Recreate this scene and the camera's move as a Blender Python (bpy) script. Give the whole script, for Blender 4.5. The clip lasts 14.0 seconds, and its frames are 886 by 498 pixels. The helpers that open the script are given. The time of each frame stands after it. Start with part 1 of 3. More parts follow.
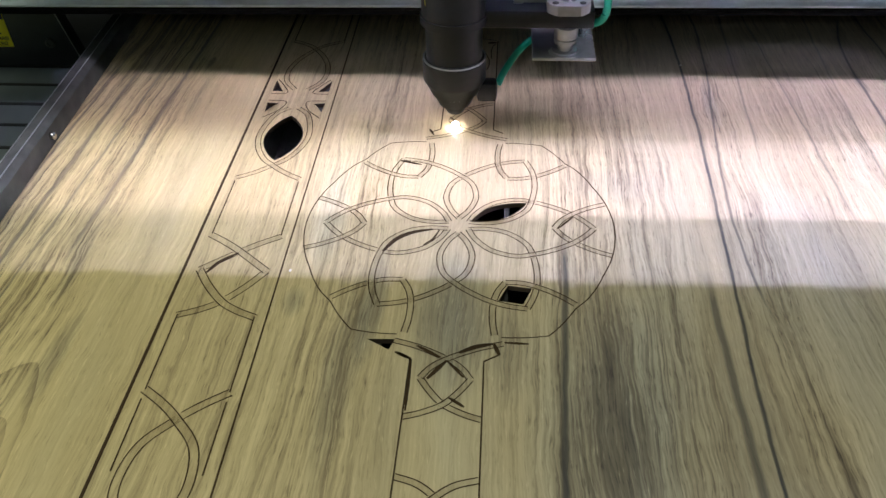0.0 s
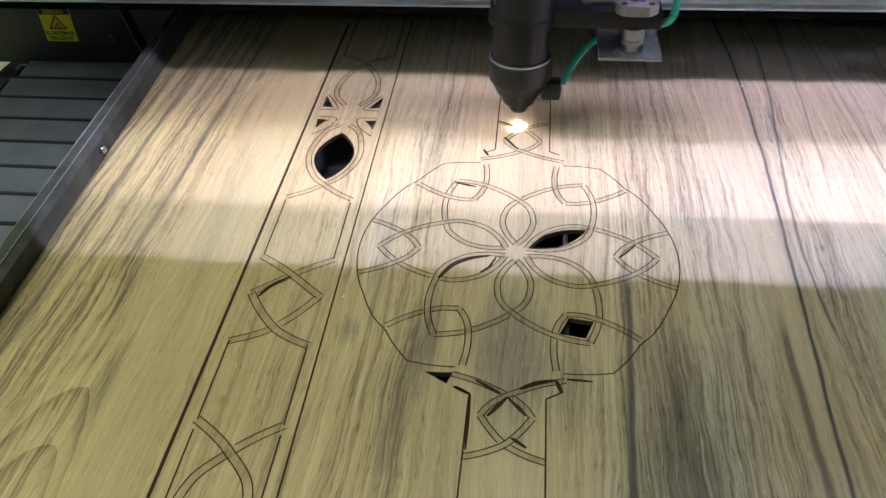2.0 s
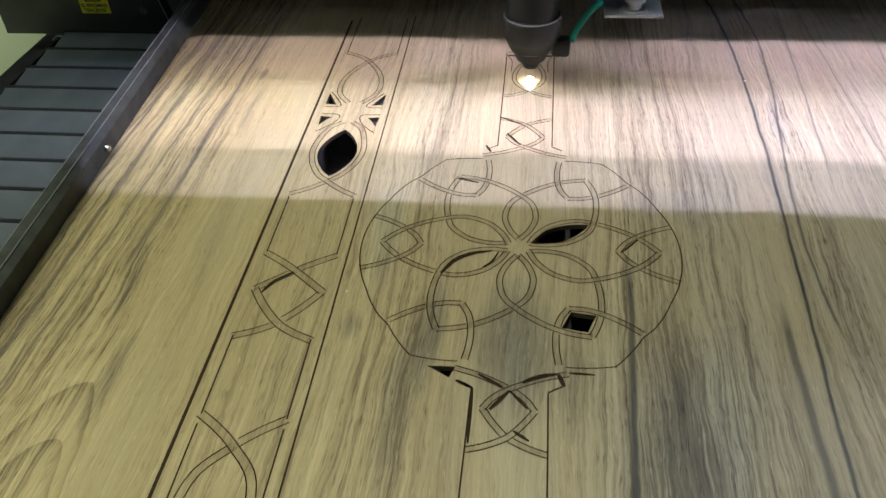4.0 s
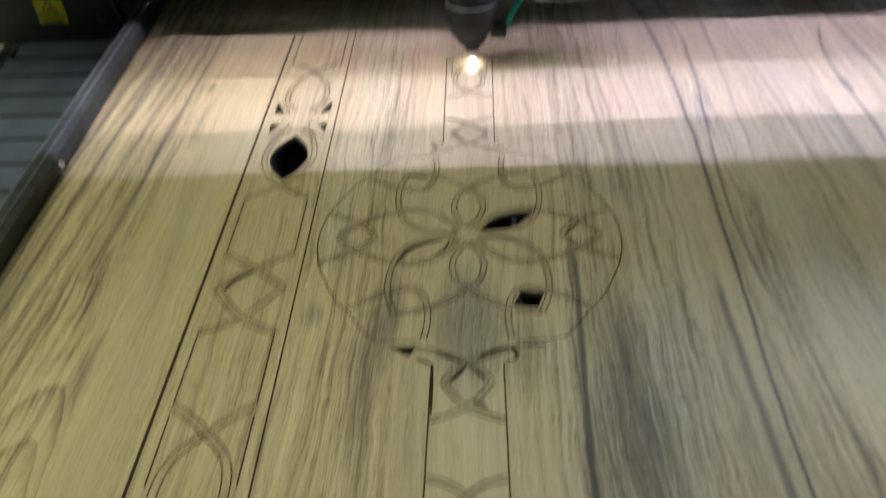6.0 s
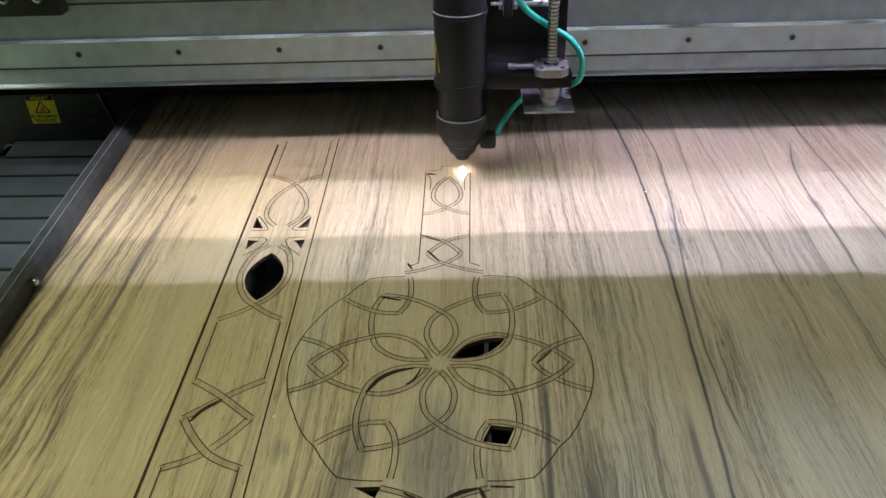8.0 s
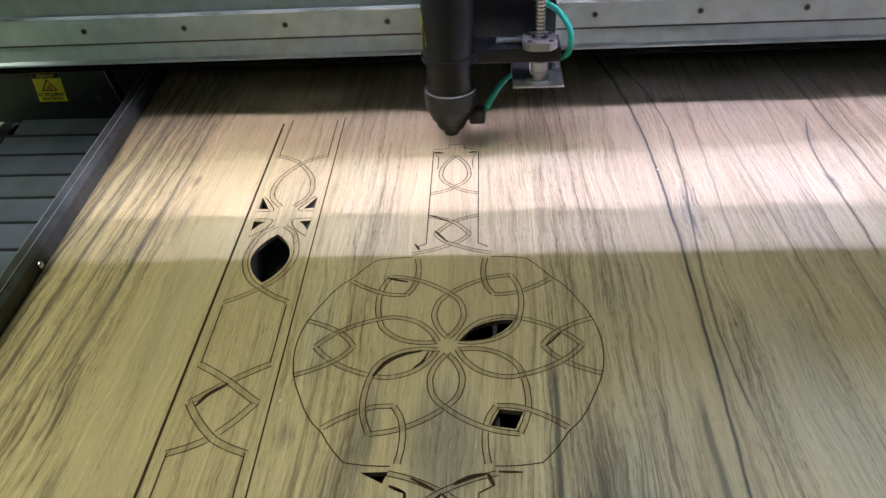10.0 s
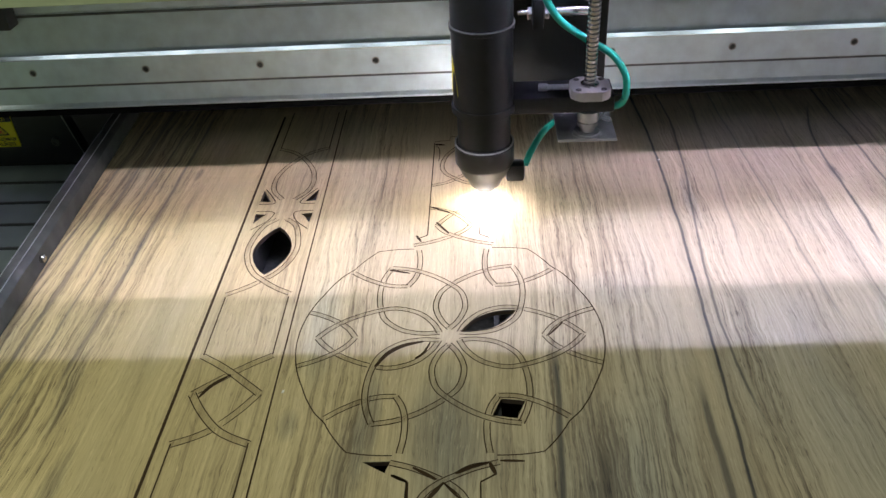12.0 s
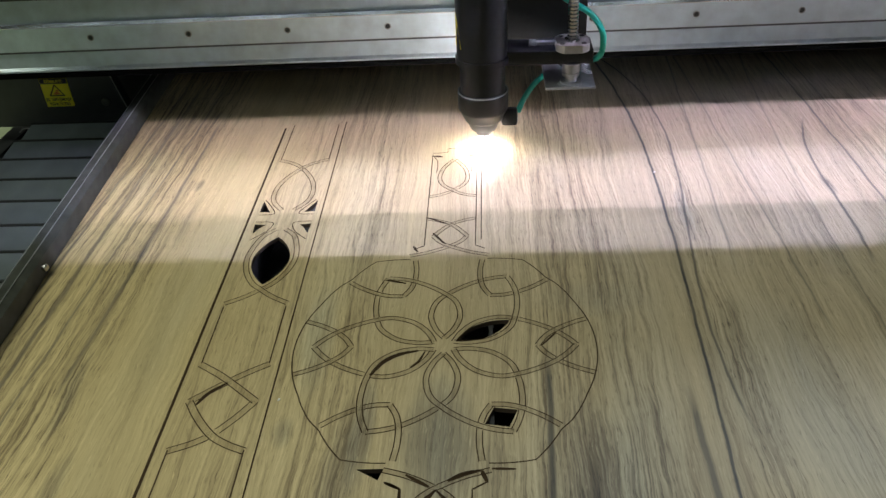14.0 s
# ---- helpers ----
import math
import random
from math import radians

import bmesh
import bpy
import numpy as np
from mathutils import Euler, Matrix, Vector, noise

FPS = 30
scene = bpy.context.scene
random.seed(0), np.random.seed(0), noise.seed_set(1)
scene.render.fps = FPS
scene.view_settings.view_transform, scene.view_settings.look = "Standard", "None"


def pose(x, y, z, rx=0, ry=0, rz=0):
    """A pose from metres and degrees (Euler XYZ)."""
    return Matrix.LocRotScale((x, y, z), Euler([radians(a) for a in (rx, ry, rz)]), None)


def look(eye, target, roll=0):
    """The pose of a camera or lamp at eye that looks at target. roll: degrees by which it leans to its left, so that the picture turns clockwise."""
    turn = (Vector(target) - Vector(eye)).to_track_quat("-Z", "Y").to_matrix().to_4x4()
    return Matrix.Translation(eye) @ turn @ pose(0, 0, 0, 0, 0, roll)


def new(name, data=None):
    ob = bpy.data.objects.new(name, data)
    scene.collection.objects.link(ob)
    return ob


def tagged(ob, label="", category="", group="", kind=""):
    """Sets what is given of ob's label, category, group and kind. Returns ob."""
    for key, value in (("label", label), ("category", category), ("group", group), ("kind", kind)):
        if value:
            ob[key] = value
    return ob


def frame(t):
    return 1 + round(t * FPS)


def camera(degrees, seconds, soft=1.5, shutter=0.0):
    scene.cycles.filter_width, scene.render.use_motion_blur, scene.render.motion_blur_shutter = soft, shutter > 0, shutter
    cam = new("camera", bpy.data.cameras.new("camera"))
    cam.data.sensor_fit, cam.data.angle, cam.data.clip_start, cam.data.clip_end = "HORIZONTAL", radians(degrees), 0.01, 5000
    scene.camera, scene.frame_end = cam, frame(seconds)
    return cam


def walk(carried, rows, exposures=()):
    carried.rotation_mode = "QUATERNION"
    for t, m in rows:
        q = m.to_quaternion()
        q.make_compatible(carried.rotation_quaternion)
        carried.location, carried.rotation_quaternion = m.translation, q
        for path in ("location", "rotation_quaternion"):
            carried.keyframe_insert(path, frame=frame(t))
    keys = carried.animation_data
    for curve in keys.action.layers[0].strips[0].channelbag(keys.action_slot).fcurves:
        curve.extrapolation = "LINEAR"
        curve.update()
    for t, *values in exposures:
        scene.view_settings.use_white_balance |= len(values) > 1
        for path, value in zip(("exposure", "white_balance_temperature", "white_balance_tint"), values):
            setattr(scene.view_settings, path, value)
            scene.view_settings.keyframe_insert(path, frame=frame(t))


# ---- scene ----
EXPOSURES = [(0.0, 0.15), (2.9, 0.17), (5.7, -0.08), (6.0, -0.05), (6.4, 0.2), (7.0, 0.32), (7.5, 0.22), (8.0, 0.03), (8.6, 0.0),
             (11.0, 0.28), (11.2, 0.3), (11.35, 0.3), (11.5, 0.2), (11.8, -0.02), (14.0, -0.13)]
cam = camera(57.36, 14.0, soft=1.45, shutter=0.5)
walk(cam, [
    (0.0, pose(0.0305, -0.4624, 0.3685, 49.85, 1.34, 4.00)),
    (0.5, pose(0.0239, -0.4581, 0.3674, 49.77, 1.68, 4.31)),
    (1.0, pose(0.0171, -0.4520, 0.3676, 49.84, 1.88, 4.80)),
    (1.5, pose(0.0114, -0.4454, 0.3694, 49.92, 1.66, 5.40)),
    (2.0, pose(0.0072, -0.4406, 0.3702, 50.17, 1.61, 6.19)),
    (2.5, pose(0.0070, -0.4360, 0.3681, 50.18, 1.75, 6.46)),
    (3.0, pose(0.0096, -0.4325, 0.3702, 50.32, 2.03, 6.70)),
    (3.5, pose(0.0101, -0.4350, 0.3709, 50.52, 1.98, 6.72)),
    (3.7, pose(0.0108, -0.4374, 0.3703, 50.44, 2.03, 6.68)),
    (5.8, pose(-0.0047, -0.4897, 0.3586, 48.36, 2.10, 1.75)),
    (6.0, pose(0.0113, -0.4793, 0.3697, 51.40, 2.45, 1.60)),
    (6.5, pose(0.0186, -0.4736, 0.4000, 56.98, 1.65, 1.02)),
    (7.0, pose(0.0217, -0.4687, 0.4050, 57.97, 1.76, 0.95)),
    (7.5, pose(0.0228, -0.4617, 0.4034, 57.12, 1.63, 1.14)),
    (8.0, pose(0.0268, -0.4550, 0.4019, 56.57, 1.69, 1.46)),
    (8.5, pose(0.0284, -0.4489, 0.3995, 55.93, 1.91, 1.79)),
    (11.0, pose(0.0296, -0.4436, 0.3980, 54.70, 2.54, 1.97)),
    (11.5, pose(0.0297, -0.4434, 0.3971, 54.56, 2.65, 2.00)),
    (12.0, pose(0.0310, -0.4467, 0.3976, 54.51, 2.82, 1.93)),
    (12.5, pose(0.0334, -0.4501, 0.3978, 54.64, 2.68, 1.90)),
    (13.0, pose(0.0360, -0.4524, 0.4012, 55.00, 2.56, 1.97)),
    (13.5, pose(0.0363, -0.4533, 0.4012, 55.17, 2.69, 2.17)),
    (14.0, pose(0.0385, -0.4534, 0.4017, 55.31, 2.83, 2.31)),
], exposures=EXPOSURES)

# ---- light: unseen fill lights in the workshop, with lamp strips under the gantry's hood ----
world = bpy.data.worlds.new("workshop")
world.use_nodes = True
world.node_tree.nodes["Background"].inputs[0].default_value = (0.80, 0.85, 0.78, 1)
world.node_tree.nodes["Background"].inputs[1].default_value = 0.012
scene.world = world


def fill_light(x, y, z, sx, sy, watts, colour):
    lamp = bpy.data.lights.new("overhead_fill", "AREA")
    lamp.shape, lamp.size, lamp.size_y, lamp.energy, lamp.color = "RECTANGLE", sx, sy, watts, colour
    ob = new("overhead_fill_light", lamp)
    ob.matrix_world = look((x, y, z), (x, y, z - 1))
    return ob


# unseen fill lights: one for the room's light, one for a cool sheen
fill_light(-1.25, -0.45, 1.80, 1.8, 0.5, 33.5, (0.95, 1.0, 0.82))
fill_light(1.6, 1.9, 1.95, 1.4, 0.7, 38, (0.84, 0.93, 1.0))


def wall_fill(x, z, sx, sz, watts, colour):
    """An unseen cool fill light on the wall behind the camera."""
    lamp = bpy.data.lights.new("wall_fill_light", "AREA")
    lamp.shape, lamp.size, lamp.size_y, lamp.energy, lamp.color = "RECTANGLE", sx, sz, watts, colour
    ob = new("wall_fill_light", lamp)
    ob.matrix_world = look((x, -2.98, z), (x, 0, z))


# added so that the beam's face and guide edge catch light
wall_fill(0.2, 1.80, 5.2, 0.15, 5, (0.76, 0.92, 1.0))


# ---- materials ----
def material(name, colour, rough=0.5, metal=0.0, grain=0.12, scale=120.0, bump=0.05, spec=0.5):
    m = bpy.data.materials.new(name)
    m.use_nodes = True
    nt = m.node_tree
    b = nt.nodes["Principled BSDF"]
    b.inputs["Metallic"].default_value = metal
    b.inputs["Specular IOR Level"].default_value = spec
    tc = nt.nodes.new("ShaderNodeTexCoord")
    n1 = nt.nodes.new("ShaderNodeTexNoise")
    n1.inputs["Scale"].default_value, n1.inputs["Detail"].default_value = scale, 6
    n2 = nt.nodes.new("ShaderNodeTexNoise")
    n2.inputs["Scale"].default_value, n2.inputs["Detail"].default_value = scale / 12, 3
    for n in (n1, n2):
        nt.links.new(tc.outputs["Object"], n.inputs["Vector"])
    add = nt.nodes.new("ShaderNodeMath")
    add.operation = "ADD"
    nt.links.new(n1.outputs[0], add.inputs[0]), nt.links.new(n2.outputs[0], add.inputs[1])
    ramp = nt.nodes.new("ShaderNodeMapRange")
    ramp.inputs[1].default_value, ramp.inputs[2].default_value = 0.6, 1.4
    ramp.inputs[3].default_value, ramp.inputs[4].default_value = 1 - grain, 1 + grain
    nt.links.new(add.outputs[0], ramp.inputs[0])
    mul = nt.nodes.new("ShaderNodeVectorMath")
    mul.operation = "SCALE"
    mul.inputs[0].default_value = colour
    nt.links.new(ramp.outputs[0], mul.inputs["Scale"])
    nt.links.new(mul.outputs[0], b.inputs["Base Color"])
    rr = nt.nodes.new("ShaderNodeMapRange")
    rr.inputs[1].default_value, rr.inputs[2].default_value = 0.3, 0.7
    rr.inputs[3].default_value, rr.inputs[4].default_value = max(0.02, rough - 0.08), min(1, rough + 0.08)
    nt.links.new(n2.outputs[0], rr.inputs[0]), nt.links.new(rr.outputs[0], b.inputs["Roughness"])
    if bump:
        bp = nt.nodes.new("ShaderNodeBump")
        bp.inputs["Strength"].default_value, bp.inputs["Distance"].default_value = bump, 0.0005
        nt.links.new(n1.outputs[0], bp.inputs["Height"]), nt.links.new(bp.outputs[0], b.inputs["Normal"])
    return m


def glowing(name, colour, strength):
    m = bpy.data.materials.new(name)
    m.use_nodes = True
    b = m.node_tree.nodes["Principled BSDF"]
    b.inputs["Base Color"].default_value = (0.8, 0.8, 0.8, 1)
    b.inputs["Emission Color"].default_value = (*colour, 1)
    b.inputs["Emission Strength"].default_value = strength
    return m


# dark veins of the veneer: x as a cubic in y, half width, depth, first and last y
VEINS = [(0.1894, 0.0515, -0.0066, -0.2669, 0.0018, 0.80, -0.6, 0.6), (0.2001, 0.0026, 0.648, -1.3, 0.0014, 0.65, -0.09, 0.6),
         (0.0782, 0.0466, 0.0143, 0.0, 0.0026, 0.70, -0.5, 0.0), (0.3145, 0.6, -3.0, 5.0, 0.0016, 0.65, 0.09, 0.37),
         (0.170, 0.0, 0.0, 0.0, 0.0034, 0.60, -0.6, -0.04), (0.3935, 0.02, -0.06, 0.0, 0.0017, 0.60, 0.0, 0.6),
         (0.407, 0.06, -0.1, 0.0, 0.0012, 0.45, 0.1, 0.6), (0.288, -0.025, 0.0, 0.0, 0.0013, 0.40, 0.0, 0.6),
         (-0.3215, -0.01, 0.0, 0.0, 0.0026, 0.50, -0.4, 0.5), (-0.2742, 0.0, 0.0, 0.0, 0.0026, 0.50, -0.06, 0.4),
         (-0.302, 0.015, 0.0, 0.0, 0.0016, 0.45, -0.4, 0.5), (-0.345, 0.0, 0.0, 0.0, 0.0018, 0.45, -0.2, 0.5),
         (0.326, 0.0, 0.1, 0.0, 0.0012, 0.35, -0.1, 0.6), (0.232, 0.06, 0.0, 0.0, 0.0012, 0.40, 0.10, 0.6)]

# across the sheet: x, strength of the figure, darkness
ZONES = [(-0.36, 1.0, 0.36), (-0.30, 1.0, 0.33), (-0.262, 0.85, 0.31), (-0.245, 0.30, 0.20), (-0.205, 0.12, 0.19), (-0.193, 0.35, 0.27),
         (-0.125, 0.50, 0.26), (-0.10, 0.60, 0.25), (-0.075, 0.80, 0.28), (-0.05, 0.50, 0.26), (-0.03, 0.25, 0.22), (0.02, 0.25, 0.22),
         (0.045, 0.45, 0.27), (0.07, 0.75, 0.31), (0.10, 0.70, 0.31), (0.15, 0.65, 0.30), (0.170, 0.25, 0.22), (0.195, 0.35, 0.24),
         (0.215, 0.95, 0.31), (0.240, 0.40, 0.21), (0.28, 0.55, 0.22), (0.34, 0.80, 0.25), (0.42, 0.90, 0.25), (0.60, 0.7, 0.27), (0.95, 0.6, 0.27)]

# smoky or knotty places, some darkened for weaker light: x, y, half length across and along, darkness, greyness
# the two broad front-right patches also paint in the dimmer light there
PATCHES = [(0.004, -0.100, 0.028, 0.075, 0.34, 0.9), (0.090, -0.175, 0.045, 0.140, 0.14, 0.6), (-0.062, -0.140, 0.014, 0.090, 0.24, 0.5), (-0.050, -0.085, 0.010, 0.060, 0.20, 1.0),
           (0.130, -0.185, 0.080, 0.140, 0.18, 0.5), (0.040, -0.120, 0.020, 0.050, 0.16, 0.4), (-0.243, -0.140, 0.009, 0.045, 0.22, 0.5), (-0.266, -0.050, 0.006, 0.050, 0.26, 0.5),
           (0.354, 0.222, 0.007, 0.022, 0.40, 0.6), (-0.257, 0.247, 0.006, 0.014, 0.30, 0.4), (-0.246, 0.175, 0.006, 0.060, 0.16, 0.3),
           (0.213, 0.180, 0.007, 0.050, 0.22, 0.7), (-0.105, -0.085, 0.008, 0.016, 0.22, 0.6), (0.24, -0.05, 0.060, 0.120, 0.05, 0.7),
           (-0.095, 0.010, 0.016, 0.070, 0.06, 0.9), (0.115, 0.055, 0.045, 0.025, 0.05, 0.4)]


def veneer():
    m = bpy.data.materials.new("veneer")
    m.use_nodes = True
    nt = m.node_tree
    L = nt.links.new
    b = nt.nodes["Principled BSDF"]

    def node(kind, **inputs):
        n = nt.nodes.new("ShaderNode" + kind)
        for k, v in inputs.items():
            n.inputs[k].default_value = v
        return n

    def maths(op, a, c=None, clamp=False):
        n = nt.nodes.new("ShaderNodeMath")
        n.operation, n.use_clamp = op, clamp
        for i, v in enumerate((a, c)):
            if isinstance(v, (int, float)):
                n.inputs[i].default_value = v
            elif v is not None:
                L(v, n.inputs[i])
        return n.outputs[0]

    def total_of(*terms):
        out = terms[0]
        for t in terms[1:]:
            out = maths("ADD", out, t)
        return out

    def stretched(sx, sy, scale, detail, rough=0.55, src=None):
        mp = nt.nodes.new("ShaderNodeMapping")
        mp.inputs["Scale"].default_value = (sx, sy, 1)
        L(src, mp.inputs["Vector"])
        n = node("TexNoise", Scale=scale, Detail=detail, Roughness=rough)
        L(mp.outputs[0], n.inputs["Vector"])
        return n.outputs[0]

    def blend(fac, a, c, mode="MIX"):
        n = nt.nodes.new("ShaderNodeMix")
        n.data_type, n.blend_type = "RGBA", mode
        for i, v in ((0, fac), (6, a), (7, c)):
            if isinstance(v, (float, tuple)):
                n.inputs[i].default_value = v
            else:
                L(v, n.inputs[i])
        return n.outputs[2]

    tc = nt.nodes.new("ShaderNodeTexCoord")
    obj = tc.outputs["Object"]
    sep = nt.nodes.new("ShaderNodeSeparateXYZ")
    L(obj, sep.inputs[0])
    x0, y0 = sep.outputs[0], sep.outputs[1]
    # the grain wavers gently, and trembles at a small scale
    bend = maths("MULTIPLY", maths("SUBTRACT", stretched(1.0, 0.45, 7.0, 2, 0.5, obj), 0.5), 0.020)
    wav = maths("MULTIPLY", maths("SUBTRACT", stretched(1.0, 0.45, 42.0, 3, 0.55, obj), 0.5), 0.0075)
    x = total_of(x0, bend, wav)
    com = nt.nodes.new("ShaderNodeCombineXYZ")
    L(x, com.inputs[0]), L(y0, com.inputs[1])
    v = com.outputs[0]
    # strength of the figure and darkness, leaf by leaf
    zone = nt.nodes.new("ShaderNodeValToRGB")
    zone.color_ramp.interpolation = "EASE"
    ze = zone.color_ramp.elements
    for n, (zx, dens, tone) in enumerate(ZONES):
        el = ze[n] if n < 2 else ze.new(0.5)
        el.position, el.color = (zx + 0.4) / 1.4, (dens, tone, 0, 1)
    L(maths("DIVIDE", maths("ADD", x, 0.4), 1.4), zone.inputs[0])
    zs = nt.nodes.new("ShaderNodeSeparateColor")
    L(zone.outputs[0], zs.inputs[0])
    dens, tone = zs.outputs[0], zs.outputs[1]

    # growth lines: soft on one side, sharp on the other, coming and going along their length
    def growth(per_metre, drift, scale, sharp):
        phase = maths("ADD", maths("MULTIPLY", x, per_metre), maths("MULTIPLY", stretched(1.0, 0.11, scale, 2, 0.5, v), drift))
        saw = maths("POWER", maths("FRACT", phase), sharp)
        fade = maths("MULTIPLY", maths("SUBTRACT", stretched(1.0, 0.20, scale * 2.2, 2, 0.5, v), 0.30), 2.6, True)
        return maths("MULTIPLY", maths("SUBTRACT", maths("MULTIPLY", saw, fade), 0.08), dens)

    coarse = growth(58.0, 5.0, 10.0, 6.0)
    close = growth(150.0, 6.0, 19.0, 3.0)
    broad = stretched(1.0, 0.06, 24.0, 3, 0.55, v)
    streak = stretched(1.0, 0.020, 170.0, 4, 0.6, v)
    fine = stretched(1.0, 0.030, 620.0, 3, 0.6, v)
    pores = stretched(1.0, 0.070, 1100.0, 2, 0.6, v)
    fleck = stretched(1.0, 0.10, 800.0, 2, 0.6, v)
    rub = maths("ADD", maths("MULTIPLY", dens, 0.75), 0.25)
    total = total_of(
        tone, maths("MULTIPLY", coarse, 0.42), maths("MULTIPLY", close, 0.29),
        maths("MULTIPLY", maths("SUBTRACT", 0.5, broad), 0.58),
        maths("MULTIPLY", maths("MULTIPLY", maths("SUBTRACT", 0.48, streak), 1.05), rub),
        maths("MULTIPLY", maths("MULTIPLY", maths("SUBTRACT", 0.5, fine), 1.1), rub),
        maths("MULTIPLY", maths("MULTIPLY", maths("MULTIPLY", maths("SUBTRACT", 0.44, pores), 5.0, True), 0.46), rub),
        maths("MULTIPLY", maths("MULTIPLY", maths("SUBTRACT", fleck, 0.60), 5.0, True), -0.30))
    grey = maths("MULTIPLY", maths("SUBTRACT", stretched(1.0, 0.25, 11.0, 3, 0.5, v), 0.50), 2.6, True)
    for px, py, rx, ry, dark, smoky in PATCHES:
        dx = maths("DIVIDE", maths("SUBTRACT", x, px), rx)
        dy = maths("DIVIDE", maths("SUBTRACT", y0, py), ry)
        near = maths("SUBTRACT", 1.0, maths("ADD", maths("MULTIPLY", dx, dx), maths("MULTIPLY", dy, dy)), True)
        near = maths("MULTIPLY", near, maths("ADD", streak, 0.5))
        total = maths("ADD", total, maths("MULTIPLY", near, dark))
        grey = maths("ADD", grey, maths("MULTIPLY", near, smoky))
    # a pointed flame of cathedral figure
    dx = maths("ADD", x, 0.253)
    flank = maths("MULTIPLY", maths("MULTIPLY", dx, dx), maths("ADD", maths("MULTIPLY", maths("GREATER_THAN", dx, 0.0), 170.0), 48.0))
    arch = maths("SUBTRACT", -0.104, maths("ADD", y0, flank))
    inside = maths("MULTIPLY", arch, 60.0, True)
    lines = maths("POWER", maths("FRACT", maths("ADD", maths("MULTIPLY", arch, -24.0), maths("MULTIPLY", bend, 30.0))), 2.0)
    reach = maths("MULTIPLY", maths("SUBTRACT", 0.050, maths("ABSOLUTE", dx)), 60.0, True)
    total = maths("ADD", total, maths("MULTIPLY", maths("MULTIPLY", maths("MULTIPLY", inside, reach), maths("SUBTRACT", lines, 0.15)), 0.27))
    veins = 0.0
    for vx, sl, bd, cu, w, dep, ya, yb in VEINS:
        y2 = maths("MULTIPLY", y0, y0)
        cx = total_of(maths("MULTIPLY", y0, sl), vx, maths("MULTIPLY", y2, bd), maths("MULTIPLY", maths("MULTIPLY", y2, y0), cu))
        dd = maths("ABSOLUTE", maths("SUBTRACT", maths("ADD", x0, maths("MULTIPLY", wav, 0.55)), cx))
        ww = maths("MULTIPLY", maths("ADD", broad, 0.5), w)
        core = maths("MULTIPLY", maths("SUBTRACT", 1.0, maths("DIVIDE", dd, ww), True), 1.5, True)
        halo = maths("MULTIPLY", maths("SUBTRACT", 1.0, maths("DIVIDE", dd, w * 3.5), True), 0.22)
        win = maths("MULTIPLY", maths("MULTIPLY", maths("SUBTRACT", y0, ya), 30.0, True), maths("MULTIPLY", maths("SUBTRACT", yb, y0), 30.0, True))
        veins = maths("ADD", veins, maths("MULTIPLY", maths("MULTIPLY", maths("ADD", core, halo), win), dep))
    veins = maths("MULTIPLY", veins, maths("ADD", maths("MULTIPLY", fine, 0.9), 0.5), True)
    ramp = nt.nodes.new("ShaderNodeValToRGB")
    e = ramp.color_ramp.elements
    e[0].position, e[0].color = 0.0, (0.62, 0.525, 0.325, 1)
    e[1].position, e[1].color = 1.0, (0.055, 0.044, 0.036, 1)
    for at, colour in ((0.30, (0.455, 0.375, 0.225, 1)), (0.58, (0.220, 0.174, 0.108, 1))):
        e.new(at).color = colour
    L(total, ramp.inputs[0])
    # golden on the one side of the sheet, rosier and cooler on the other
    side = maths("MULTIPLY", maths("ADD", x0, 0.20), 2.6, True)
    colour = blend(1.0, ramp.outputs[0], blend(side, (1.04, 1.0, 0.84, 1), (0.99, 0.99, 1.13, 1)), "MULTIPLY")
    colour = blend(maths("MULTIPLY", grey, 0.6, True), colour, blend(1.0, colour, (0.86, 0.99, 1.26, 1), "MULTIPLY"))
    colour = blend(veins, colour, (0.050, 0.050, 0.056, 1))
    L(colour, b.inputs["Base Color"])
    rough = nt.nodes.new("ShaderNodeMapRange")
    rough.inputs[3].default_value, rough.inputs[4].default_value = 0.33, 0.46
    L(fine, rough.inputs[0]), L(rough.outputs[0], b.inputs["Roughness"])
    b.inputs["Specular IOR Level"].default_value = 0.32
    bp = node("Bump", Strength=0.18, Distance=0.0004)
    L(maths("ADD", fine, pores), bp.inputs["Height"]), L(bp.outputs[0], b.inputs["Normal"])
    return m


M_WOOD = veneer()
M_CHAR = material("charred_kerf", (0.050, 0.032, 0.018), 0.9, spec=0.1)


def smoke_stain():
    m = bpy.data.materials.new("smoke_stain")
    m.use_nodes = True
    nt = m.node_tree
    b = nt.nodes["Principled BSDF"]
    b.inputs["Base Color"].default_value, b.inputs["Roughness"].default_value = (0.17, 0.105, 0.045, 1), 0.7
    tc, n, r = nt.nodes.new("ShaderNodeTexCoord"), nt.nodes.new("ShaderNodeTexNoise"), nt.nodes.new("ShaderNodeMapRange")
    n.inputs["Scale"].default_value, n.inputs["Detail"].default_value = 45, 5
    r.inputs[1].default_value, r.inputs[2].default_value, r.inputs[3].default_value, r.inputs[4].default_value = 0.35, 0.7, 0.03, 0.26
    nt.links.new(tc.outputs["Object"], n.inputs["Vector"]), nt.links.new(n.outputs[0], r.inputs[0]), nt.links.new(r.outputs[0], b.inputs["Alpha"])
    return m


M_SMOKE = smoke_stain()
M_CORE = material("burnt_fibreboard", (0.06, 0.04, 0.025), 0.9)
M_STEEL = material("dark_steel", (0.042, 0.047, 0.038), 0.58, 0.0, 0.8, 60)
